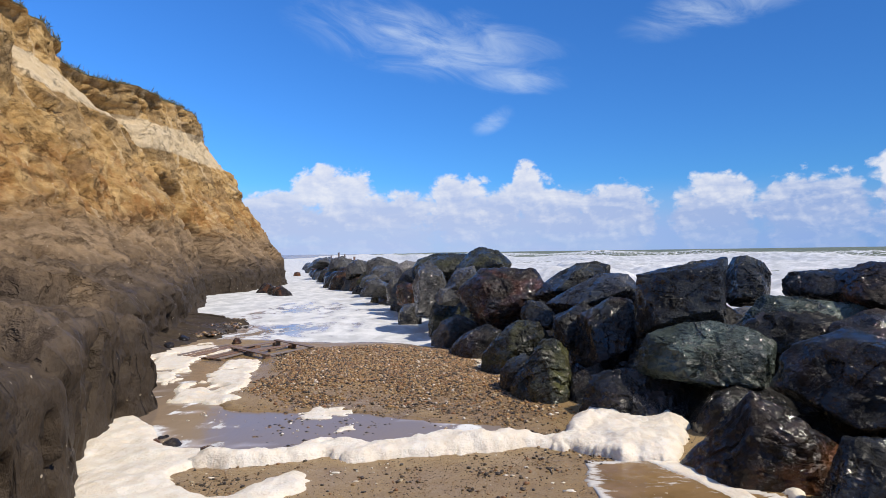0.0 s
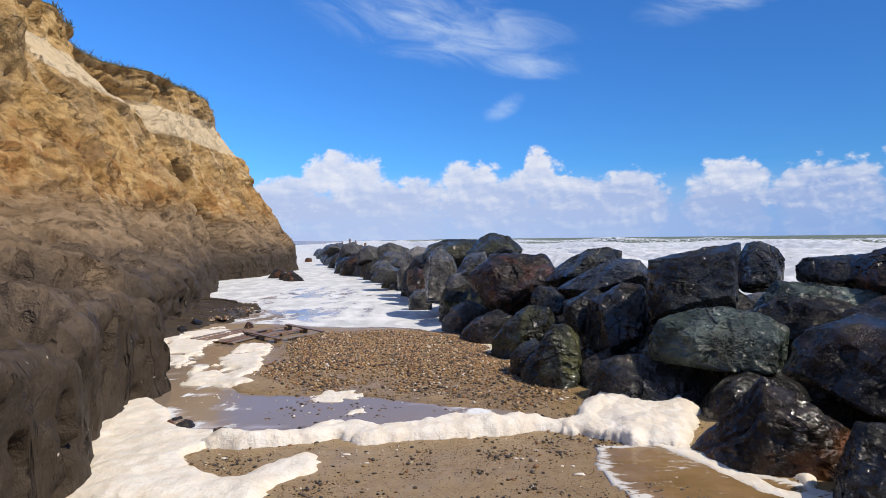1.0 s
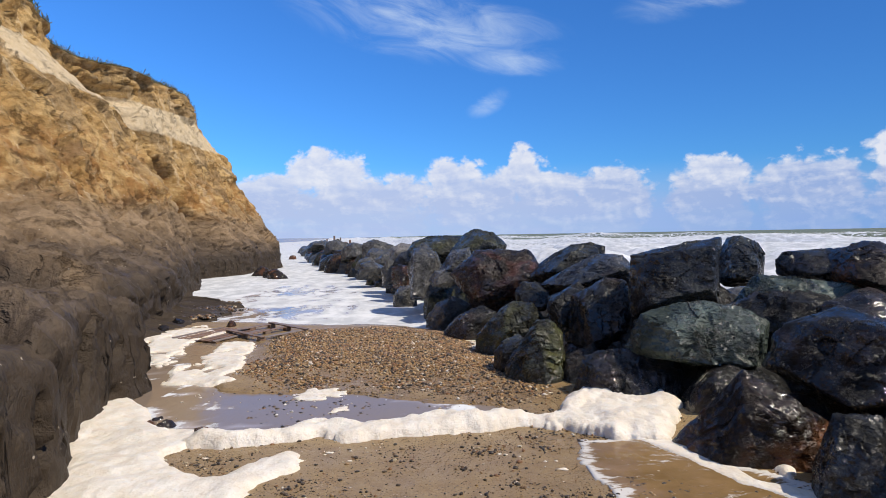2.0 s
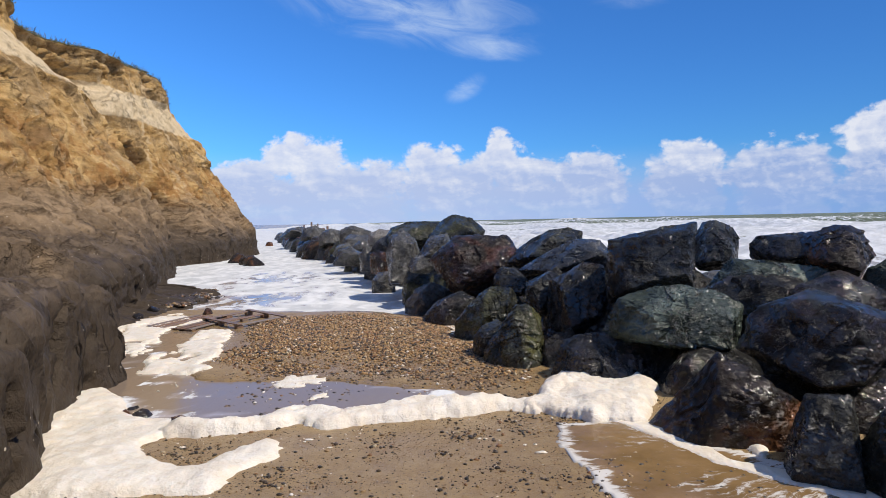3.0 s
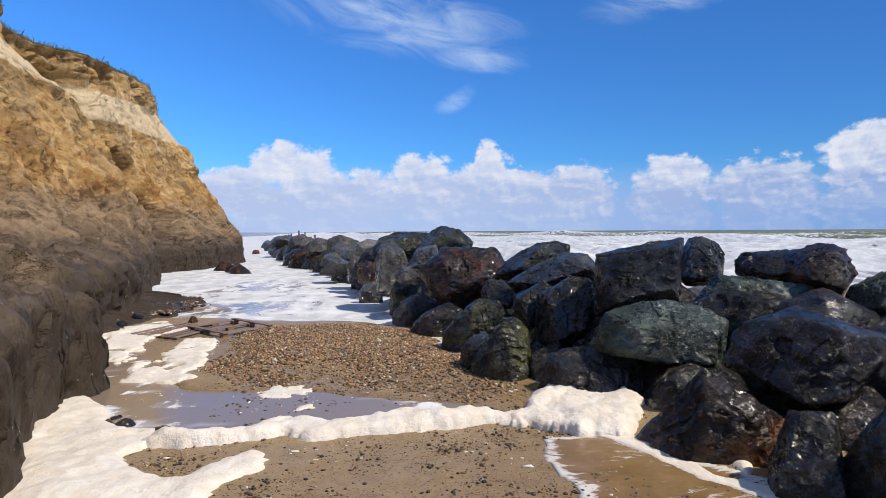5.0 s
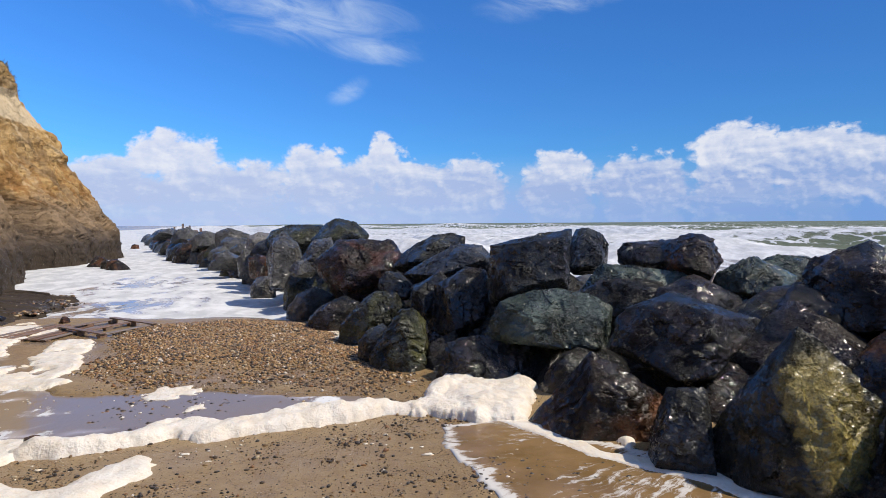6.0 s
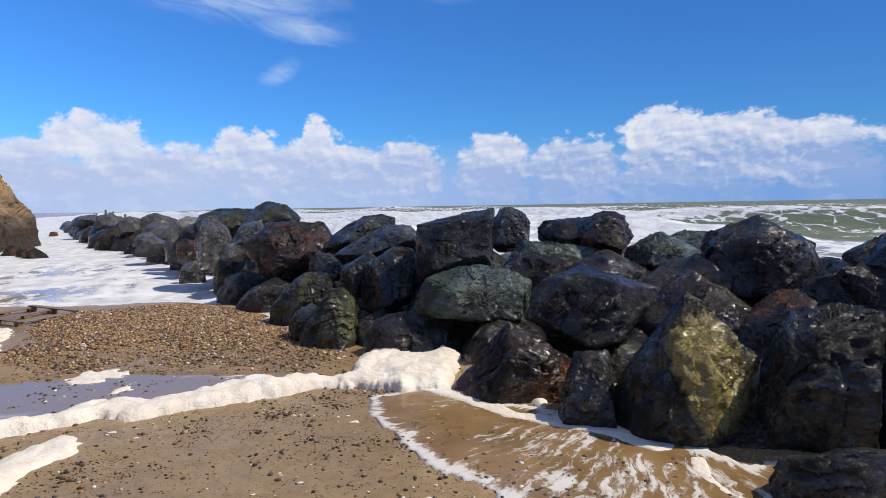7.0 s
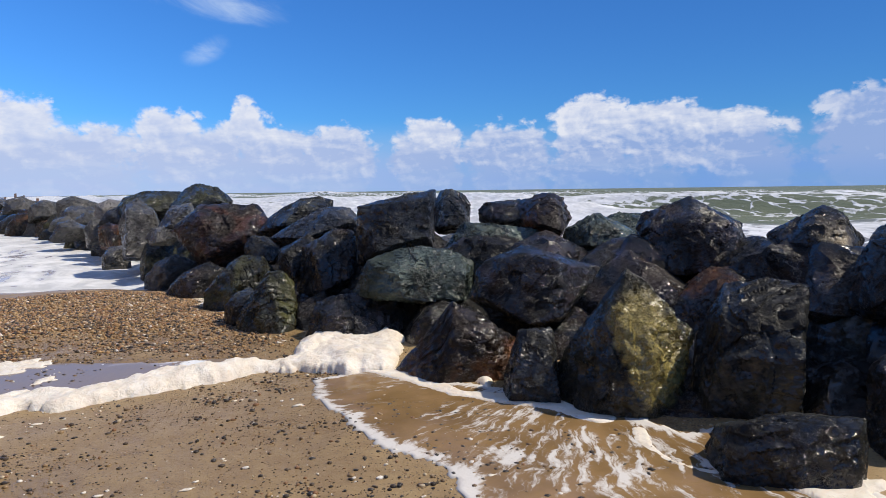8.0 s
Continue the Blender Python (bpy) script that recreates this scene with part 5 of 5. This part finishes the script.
# the rest of the bank: its core, its seaward slope, and its run along the shore
rng = random.Random(11)
for i in range(52):
    y = -12 + i * 0.6 + rng.uniform(-0.25, 0.25)
    line = foot(y)
    dark = lambda: rng.choice(["slate", "black", "black", "brown"])
    if y < 0.6:
        fill_boulder(line + 0.5 + rng.uniform(-0.3, 0.3), y, 0.2, rng.uniform(1.1, 1.5), dark(), i)
        fill_boulder(line + 1.5 + rng.uniform(-0.3, 0.3), y, 0.8, rng.uniform(1.1, 1.5), dark(), i + 500)
        fill_boulder(line + 2.7 + rng.uniform(-0.3, 0.3), y, 0.75, rng.uniform(1.1, 1.5), dark(), i + 600)
    else:
        # black core stones on the near bank: gap shade put into their colour
        fill_boulder(line + (1.1 if y < 11 else 1.5) + rng.uniform(-0.1, 0.2), y, 0.0, rng.uniform(1.15, 1.35), "black" if y < 11 else rng.choice(["grey", "moss", "brown"]), i + 300)
        fill_boulder(line + 1.95 + rng.uniform(-0.1, 0.2), y, 0.42, rng.uniform(1.3, 1.5), dark(), i + 400)
        if y < 13:
            fill_boulder(line + 2.15 + rng.uniform(-0.1, 0.1), y, 0.78, rng.uniform(0.95, 1.1), "black", i + 450)
    fill_boulder(line + 2.9 + rng.uniform(-0.3, 0.3), y, 0.45, rng.uniform(1.2, 1.5), dark(), i + 100, 4, True)
    fill_boulder(line + 4.1 + rng.uniform(-0.4, 0.4), y, -0.25, rng.uniform(1.1, 1.6), dark(), i + 200, 4, True)
# unseen boulders added right of the view to cast shade on the near stones
for k, (x, y, z, size) in enumerate(((4.25, 1.15, 0.25, 1.2), (4.95, 1.2, 1.0, 1.2), (4.3, 0.2, 0.3, 1.3), (4.9, 0.1, 1.1, 1.4), (5.6, 1.0, 1.3, 1.3), (5.9, 2.0, 1.1, 1.2), (5.6, -0.4, 1.3, 1.3), (4.9, 1.2, 0.7, 1.2), (5.45, 2.1, 1.45, 1.3))):
    fill_boulder(x, y, z, size, rng.choice(["slate", "black"]), 1000 + k, 5)
for i in range(60):
    y = 19.5 + i * 0.95 + rng.uniform(-0.3, 0.3)
    x = foot(y) + rng.uniform(-0.1, 0.5)
    fill_boulder(x + rng.uniform(1.0, 1.8), y, rng.uniform(0.4, 0.8), rng.uniform(1.1, 1.6), rng.choice(["grey", "grey", "slate", "moss", "brown"]), i + 700, 4 if i < 20 else 3, i > 36)
    fill_boulder(x + rng.uniform(2.4, 3.6), y, rng.uniform(0.3, 0.6), rng.uniform(1.1, 1.6), rng.choice(["grey", "slate", "moss"]), i + 800, 3, i > 24)
    if y < 30:
        fill_boulder(foot(y) + rng.uniform(0.5, 0.95), y, rng.uniform(0.0, 0.2), rng.uniform(0.7, 1.1), rng.choice(["grey", "slate", "moss"]), i + 950, 4)
    if y > 30:
        fill_boulder(x + rng.uniform(-0.2, 0.5), y, rng.uniform(0.1, 0.4), rng.uniform(1.0, 1.6), rng.choice(["grey", "slate", "brown"]), i + 900, 3, i > 40)


shift, vv, ff = 0, [], []
for v, f in JOINED:
    vv.append(v)
    ff.append(f + shift)
    shift += len(v)
mesh_object("far_boulders", np.concatenate(vv), np.concatenate(ff), ROCKS["grey"], label="grey armour boulders on the seaward slope and far bank", category="boulders", kind="stuff")


# ---- foam ----
def bubbles(p, scale, seed):
    """Distance to the nearest point of a jittered lattice, in cells."""
    q = np.asarray(p, float) / scale
    f = np.floor(q).astype(np.int64)
    best = np.full(len(q), 9.0)
    for dx in (-1, 0, 1):
        for dy in (-1, 0, 1):
            i, j = f[:, 0] + dx, f[:, 1] + dy
            best = np.minimum(best, np.hypot(q[:, 0] - i - lattice(i, j, 0 * i, seed), q[:, 1] - j - lattice(i, j, 0 * i, seed + 1)))
    return best


def foam_patch(name, shape, height, soft, label, closed=True, width=0.0, lump=0.35, step=0.03, seed=1, wob=0.12, fleece=0.22):
    """A blanket of foam over the ground: its outline, or a line with a width; thick and lumpy, tapering to the edge."""
    poly = pairs(shape)
    lo, hi = poly.min(0) - 0.5 - width, poly.max(0) + 0.5 + width
    X, Y = np.meshgrid(np.arange(lo[0], hi[0], step), np.arange(lo[1], hi[1], step))
    x, y = X.ravel(), Y.ravel()
    p = np.stack([x, y, x * 0], 1)
    d = edge_distance(x, y, poly, closed) - width * (1 + 0.5 * rough(p, 0.7, 2, seed=seed + 4)) + wob * rough(p, 0.5, 5, 0.7, seed=seed)
    if height < 0.05 and closed:          # the flat drifts are torn and holed
        d = np.maximum(d, 0.5 * (0.6 * grain(p, 0.34, seed + 21) + 0.4 * grain(p, 0.11, seed + 22) - 0.70))
    t = np.clip(-d / soft, 0, 1)
    bend = p + 0.05 * rough(p, 0.2, 2, seed=seed + 6)[:, None]
    puffs = np.sqrt(np.clip(1 - 0.8 * bubbles(bend, 0.24, seed + 5) ** 2, 0, 1)) * (0.8 + 0.3 * np.sqrt(np.clip(1 - 0.9 * bubbles(bend, 0.09, seed + 7) ** 2, 0, 1)))
    h = height * np.sqrt(t * (2 - t)) * (1 - lump + lump * 2 * grain(p, 0.33, seed + 1)) * (0.35 + 0.75 * puffs) + (fleece * height + 0.005) * rough(p, 0.11, 4, 0.6, seed=seed + 2) * t
    g = ground_height(x, y)
    g = np.maximum(g, 0.0)
    ok = d < 0
    z = np.where(ok, g + np.maximum(h, 0.004), g - 0.02)
    faces = grid_faces(*X.shape, keep=ok)
    used = np.unique(faces)
    remap = np.zeros(len(x), np.int64)
    remap[used] = np.arange(len(used))
    return mesh_object(name, np.stack([x, y, z], 1)[used], remap[faces], FOAM, label=label, category="foam", kind="stuff")


foam_patch("foam_drift", "-2.75,4.15 -2.95,4.81 -3.50,5.82 -3.68,6.84 -3.38,6.91 -3.08,6.53 -2.82,6.12 -2.44,5.84 -2.10,5.68 -1.85,5.40 -2.04,5.26 -2.17,5.06 -2.09,4.81 -1.89,4.63 -1.59,4.63 -1.22,5.04 -1.11,4.95 -1.05,4.68 -1.24,4.44 -1.38,4.14",
           0.06, 0.16, "thick cream sea foam at the cliff foot", seed=3)
foam_patch("foam_ridge", "-1.99,5.37 -1.65,5.40 -1.33,5.51 -1.07,5.70 -0.74,5.53 -0.24,5.65 0.22,5.76 0.64,5.79 1.06,5.80", 0.10, 0.15, "cream foam ridge lying across the sand", closed=False, width=0.19, seed=7, wob=0.12)
foam_patch("foam_pile", "0.92,5.73 1.17,6.10 1.55,6.79 1.97,6.78 2.34,6.63 2.36,6.08 2.07,5.41 1.90,5.20 1.48,5.28 1.17,5.58", 0.12, 0.20, "heaped cream foam against the rocks", lump=0.4, seed=11, wob=0.14, step=0.015, fleece=0.05)
foam_patch("foam_drift", "-4.61,9.82 -5.31,11.30 -5.15,11.96 -4.83,12.54 -4.05,11.63 -4.03,10.99 -4.39,10.65 -4.02,9.43 -3.91,8.83 -4.15,9.04", 0.03, 0.12, "flat cream foam beside the pallets", seed=17, wob=0.4)
foam_patch("foam_drift", "-3.47,7.90 -3.69,8.75 -3.43,9.23 -3.64,10.18 -3.50,10.90 -3.13,10.59 -2.86,9.65 -2.79,8.60 -2.48,7.52 -2.75,7.47 -3.09,7.48", 0.035, 0.12, "flat cream foam at the edge of the pool", seed=18, wob=0.35)
foam_patch("foam_drift", "-1.70,7.06 -1.36,7.32 -1.11,7.42 -0.99,7.05 -1.28,6.86 -1.52,6.82", 0.012, 0.08, "thin scrap of foam on wet gravel", seed=37, wob=0.3, step=0.02)
foam_patch("foam_drift", "-1.28,6.54 -0.94,6.62 -0.85,6.40 -1.12,6.28", 0.012, 0.08, "thin scrap of foam on wet gravel", seed=39, wob=0.25, step=0.02)
foam_patch("foam_drift", "0.54,10.89 0.95,10.63 0.97,9.06 0.74,8.30 0.61,9.08", 0.02, 0.1, "flat foam between shingle and boulders", seed=19, wob=0.3)
foam_patch("foam_edge", "1.72,5.38 2.03,4.85 2.12,4.33 2.31,4.12 2.58,3.88 2.75,3.61 2.80,3.36", 0.02, 0.06, "white rim of foam on the backwash", closed=False, width=0.13, seed=23, wob=0.05, step=0.02)
foam_patch("foam_edge", "2.42,4.69 2.69,4.83 2.63,4.56 2.42,4.32", 0.05, 0.10, "white foam between two boulders", seed=25, wob=0.05, step=0.02)
foam_patch("foam_edge", "2.91,3.06 2.78,2.86 2.74,2.60 2.80,2.42 2.93,2.30 3.20,2.25 3.13,2.08", 0.010, 0.05, "white rim of foam round a boulder", closed=False, width=0.05, seed=27, wob=0.05, step=0.02)
foam_patch("foam_edge", "3.03,2.42 3.32,2.34 3.24,2.07 3.54,1.84 3.23,1.66 3.06,1.87 3.04,2.09", 0.03, 0.1, "white foam at a boulder's foot", seed=29, wob=0.08, step=0.02)


def backwash():
    poly = pairs("1.19,5.31 1.43,5.34 1.77,5.36 2.16,4.91 2.42,4.32 2.77,4.03 3.00,3.49 3.19,2.89 3.77,2.32 3.38,1.65 1.95,1.74 1.38,2.39 1.42,3.13 1.31,3.42 1.17,3.71 1.10,4.23 1.09,4.77")
    lo, hi = poly.min(0) - 0.2, poly.max(0) + 0.2
    X, Y = np.meshgrid(np.arange(lo[0], hi[0], 0.03), np.arange(lo[1], hi[1], 0.03))
    x, y = X.ravel(), Y.ravel()
    p = np.stack([x, y, x * 0], 1)
    d = edge_distance(x, y, poly) + 0.20 * rough(p, 0.6, 5, 0.62, seed=41)
    z = np.where(d < 0, np.maximum(ground_height(x, y), 0.0) + 0.008, -0.05)
    faces = grid_faces(*X.shape, keep=d < 0)
    used = np.unique(faces)
    remap = np.zeros(len(x), np.int64)
    remap[used] = np.arange(len(used))
    ob = mesh_object("backwash", np.stack([x, y, z], 1)[used], remap[faces], WASH, label="thin backwash streaked with white foam over sand", category="water", kind="stuff")
    ob.data.attributes.new("foam", "FLOAT", "POINT").data.foreach_set("value", (0.34 * smooth(d, -0.22, -0.02) - 0.06 + 0.26 * rough(p, 0.7, 4, seed=44))[used].astype(np.float32))


backwash()


# ---- pallets ----
def pallet(m, keep, label):
    """A wooden shipping pallet: deck boards, stringers and blocks; keep gives the deck boards still on it."""
    base = tagged(new("pallet"), label=label, category="pallet")
    for i in keep:
        part("deck_board", boxes([((0, -0.45 + 0.15 * i, 0.131), (1.2, 0.095, 0.018))], 0.004, i), WOOD, base)
    for i, x in enumerate((-0.53, 0, 0.53)):
        part("stringer", boxes([((x, 0, 0.11), (0.10, 1.0, 0.018))], 0.003, i + 20), WOOD, base)
        part("bottom_board", boxes([((x, 0, 0.012), (0.10, 1.0, 0.018))], 0.003, i + 30), WOOD, base)
        for j, y in enumerate((-0.43, 0, 0.43)):
            part("block", boxes([((x, y, 0.061), (0.10, 0.12, 0.078))], 0.003, i * 3 + j + 40), WOOD, base)
    base.matrix_world = m
    return base


pallet(pose(-3.15, 11.52, -0.02, 2, 1, -43), (0, 6), "sodden reddish wooden pallet with most deck boards gone")
pallet(pose(-4.02, 11.45, -0.08, 1, -1, 66), (0, 1, 2, 4, 5, 6), "sunken grey wooden pallet awash in foam")


# ---- shingle ----
def pebbles(name, x, y, sizes, label, seed, stone_=PEBBLE, fine=False):
    rng = np.random.default_rng(seed)
    bm = bmesh.new()
    bmesh.ops.create_icosphere(bm, subdivisions=1, radius=1.0)
    unit, tri = np.array([v.co[:] for v in bm.verts]), np.array([[v.index for v in f.verts] for f in bm.faces])
    bm.free()
    if fine:
        unit = np.array([[1, 0, 0], [0, 1, 0], [-1, 0, 0], [0, -1, 0], [0, 0, 1], [0, 0, -1]], float)
        tri = np.array([[0, 1, 4], [1, 2, 4], [2, 3, 4], [3, 0, 4], [1, 0, 5], [2, 1, 5], [3, 2, 5], [0, 3, 5]])
    n = len(x)
    ax = np.stack([sizes * rng.uniform(0.7, 1.3, n), sizes * rng.uniform(0.6, 1.0, n), sizes * rng.uniform(0.4, 0.75, n)], 1)
    a = rng.uniform(0, 6.28, n)
    v = unit[None] * ax[:, None, :] * rng.uniform(0.82, 1.15, (n, len(unit), 1))
    c, s = np.cos(a)[:, None], np.sin(a)[:, None]
    v = np.stack([v[..., 0] * c - v[..., 1] * s, v[..., 0] * s + v[..., 1] * c, v[..., 2]], -1)
    z = np.maximum(ground_height(x, y), -0.01 if name != "rubble" else 0.07) + ax[:, 2] * 0.25
    v = v + np.stack([x, y, z], 1)[:, None, :]
    f = tri[None] + (np.arange(n) * len(unit))[:, None, None]
    mesh_object(name, v.reshape(-1, 3), f.reshape(-1, 3), stone_, label=label, category="pebbles", kind="stuff")


def scatter(n, x0, x1, y0, y1, chance, seed):
    rng = np.random.default_rng(seed)
    x, y = rng.uniform(x0, x1, n), rng.uniform(y0, y1, n)
    p = np.stack([x, y, x * 0], 1)
    ok = rng.uniform(0, 1, n) < chance(x, y, p)
    return x[ok], y[ok], rng


bank = lambda x, y, p: smooth(-edge_distance(x, y, GRAVEL), -0.15, 0.25) * (0.25 + 0.75 * smooth(0.6 * grain(p, 0.5, 3) + 0.4 * grain(p, 0.17, 31), 0.25, 0.62)) * (0.35 + 0.65 * smooth(y, 7.6, 8.8))
x, y, r = scatter(190000, -3.6, 1.8, 6.4, 12.4, bank, 5)
pebbles("shingle", x, y, 0.006 + 0.030 * r.uniform(0, 1, len(x)) ** 4.5, "brown and black flint shingle bank", 6, PEBBLE, True)
loose = lambda x, y, p: smooth(-edge_distance(x, y, POOL), 0.1, -0.1) * (0.22 + 0.75 * smooth(grain(p, 0.6, 13) * 0.6 + 0.4 * grain(p, 0.15, 14), 0.45, 0.75)) * smooth(x - 3.4 + 0.33 * (y - 2.5), 0.2, -0.4)
x, y, r = scatter(60000, -2.6, 3.4, 1.2, 7.4, loose, 18)
pebbles("fine_gravel", x, y, 0.003 + 0.006 * r.uniform(0, 1, len(x)) ** 2, "fine dark gravel strewn over damp sand", 19, DARK_PEBBLE, True)
patchy = lambda x, y, p: loose(x, y, p) * smooth(grain(p, 0.45, 23) + 0.5 * grain(p, 0.12, 24), 0.55, 1.0)
x, y, r = scatter(42000, -2.6, 3.4, 1.2, 7.4, patchy, 8)
pebbles("loose_pebbles", x, y, 0.005 + 0.018 * r.uniform(0, 1, len(x)) ** 3, "scattered small flints on damp sand", 9, DARK_PEBBLE)


shoal = lambda x, y, p: smooth(-edge_distance(x, y, POOL) - 0.5 * (x + 1.9), -1.2, -0.3) * smooth(-edge_distance(x, y, POOL), -0.1, 0.1) * (0.15 + 0.85 * smooth(grain(p, 0.35, 27), 0.45, 0.75)) * smooth(x, -2.2, -1.2)
x, y, r = scatter(9000, -2.6, 0.2, 5.6, 7.4, shoal, 28)
pebbles("pool_pebbles", x, y, 0.008 + 0.022 * r.uniform(0, 1, len(x)) ** 3, "wet dark pebbles breaking the shallow pool's surface", 29, DARK_PEBBLE)
SHELF = pairs("-7.1,17.6 -6.0,17.9 -4.75,15.6 -4.7,14.3 -5.1,13.2 -6.2,13.4")
rubble = lambda x, y, p: smooth(-edge_distance(x, y, SHELF), -0.2, 0.3) * smooth(grain(p, 0.6, 33), 0.25, 0.6)
x, y, r = scatter(5000, -7.4, -4.4, 12.9, 18.2, rubble, 34)
pebbles("rubble", x, y, 0.02 + 0.07 * r.uniform(0, 1, len(x)) ** 3, "brown clay rubble and pebbles on the cliff-foot shelf", 35, DARK_PEBBLE)


# ---- foam flecks and stones ----
def flecks():
    """Small scraps of foam left on the sand and drifting on the pool."""
    rng = np.random.default_rng(61)
    bm = bmesh.new()
    bmesh.ops.create_icosphere(bm, subdivisions=2, radius=1.0)
    unit, tri = np.array([v.co[:] for v in bm.verts]), np.array([[v.index for v in f.verts] for f in bm.faces])
    bm.free()
    n = 700
    x, y = rng.uniform(-3.4, 2.2, n), rng.uniform(2.2, 8.3, n)
    keep = grain(np.stack([x, y, x * 0], 1), 0.7, 71) > 0.58
    x, y = x[keep], y[keep]
    n = len(x)
    r = 0.004 + 0.022 * rng.uniform(0, 1, n) ** 5
    v = unit[None] * np.stack([r * rng.uniform(0.8, 2.2, n), r * rng.uniform(0.6, 1.1, n), 0.004 + r * 0.18], 1)[:, None, :]
    v = v * (1 + 0.35 * rng.uniform(-1, 1, (n, len(unit), 1)))
    z = np.maximum(ground_height(x, y), 0.0) + 0.003
    v = v + np.stack([x, y, z], 1)[:, None, :]
    f = tri[None] + (np.arange(n) * len(unit))[:, None, None]
    mesh_object("foam_flecks", v.reshape(-1, 3), f.reshape(-1, 3), FOAM, label="small scraps of cream foam on sand and pool", category="foam", kind="stuff")


flecks()


def stone(x, y, size, seed):
    ob = fill_boulder(x, y, float(np.maximum(ground_height(np.array([x]), np.array([y]))[0], -0.05)) + size * 0.12, size, "brown", seed, 4)
    ob.name = "stone"
    return tagged(ob, label="small wet brown stone at the edge of the pool", category="stone", group="stones by the pool")


for k, (x, y) in enumerate(pairs("-2.78,6.05 -2.60,5.95 -2.03,5.46 -2.80,6.24 -4.13,12.50 -5.31,12.89 -5.29,11.56 -5.24,11.97")):
    stone(float(x), float(y), 0.16 + 0.05 * (k % 3), 40 + k)
for k, (x, y) in enumerate(pairs("-7.71,28.58 -7.10,27.72 -11.98,51.41 -8.43,29.94")):
    ob = stone(float(x), float(y), 0.7 + 0.2 * (k % 2), 60 + k)
    tagged(ob, label="dark clay lump in the surf at the headland's foot", group="lumps at the headland")


# ---- broken groyne far along the shore ----
def groyne(x, y):
    base = tagged(new("groyne"), label="broken dark timber groyne standing in far surf", category="groyne")
    for i, (dx, h) in enumerate(((0.0, 1.5), (1.1, 1.95), (2.0, 1.7), (3.4, 1.3))):
        part("post", boxes([((dx, 0.1 * i, h / 2 - 0.5), (0.26, 0.26, h + 1.0))], 0.04, i + 80), WOOD, base)
    part("wale", boxes([((1.5, 0.25, 0.9), (3.0, 0.14, 0.28))], 0.02, 90), WOOD, base)
    base.matrix_world = pose(x, y, 0.0, 0, 0, 8)


groyne(*pairs("-16.6,93.4")[0])
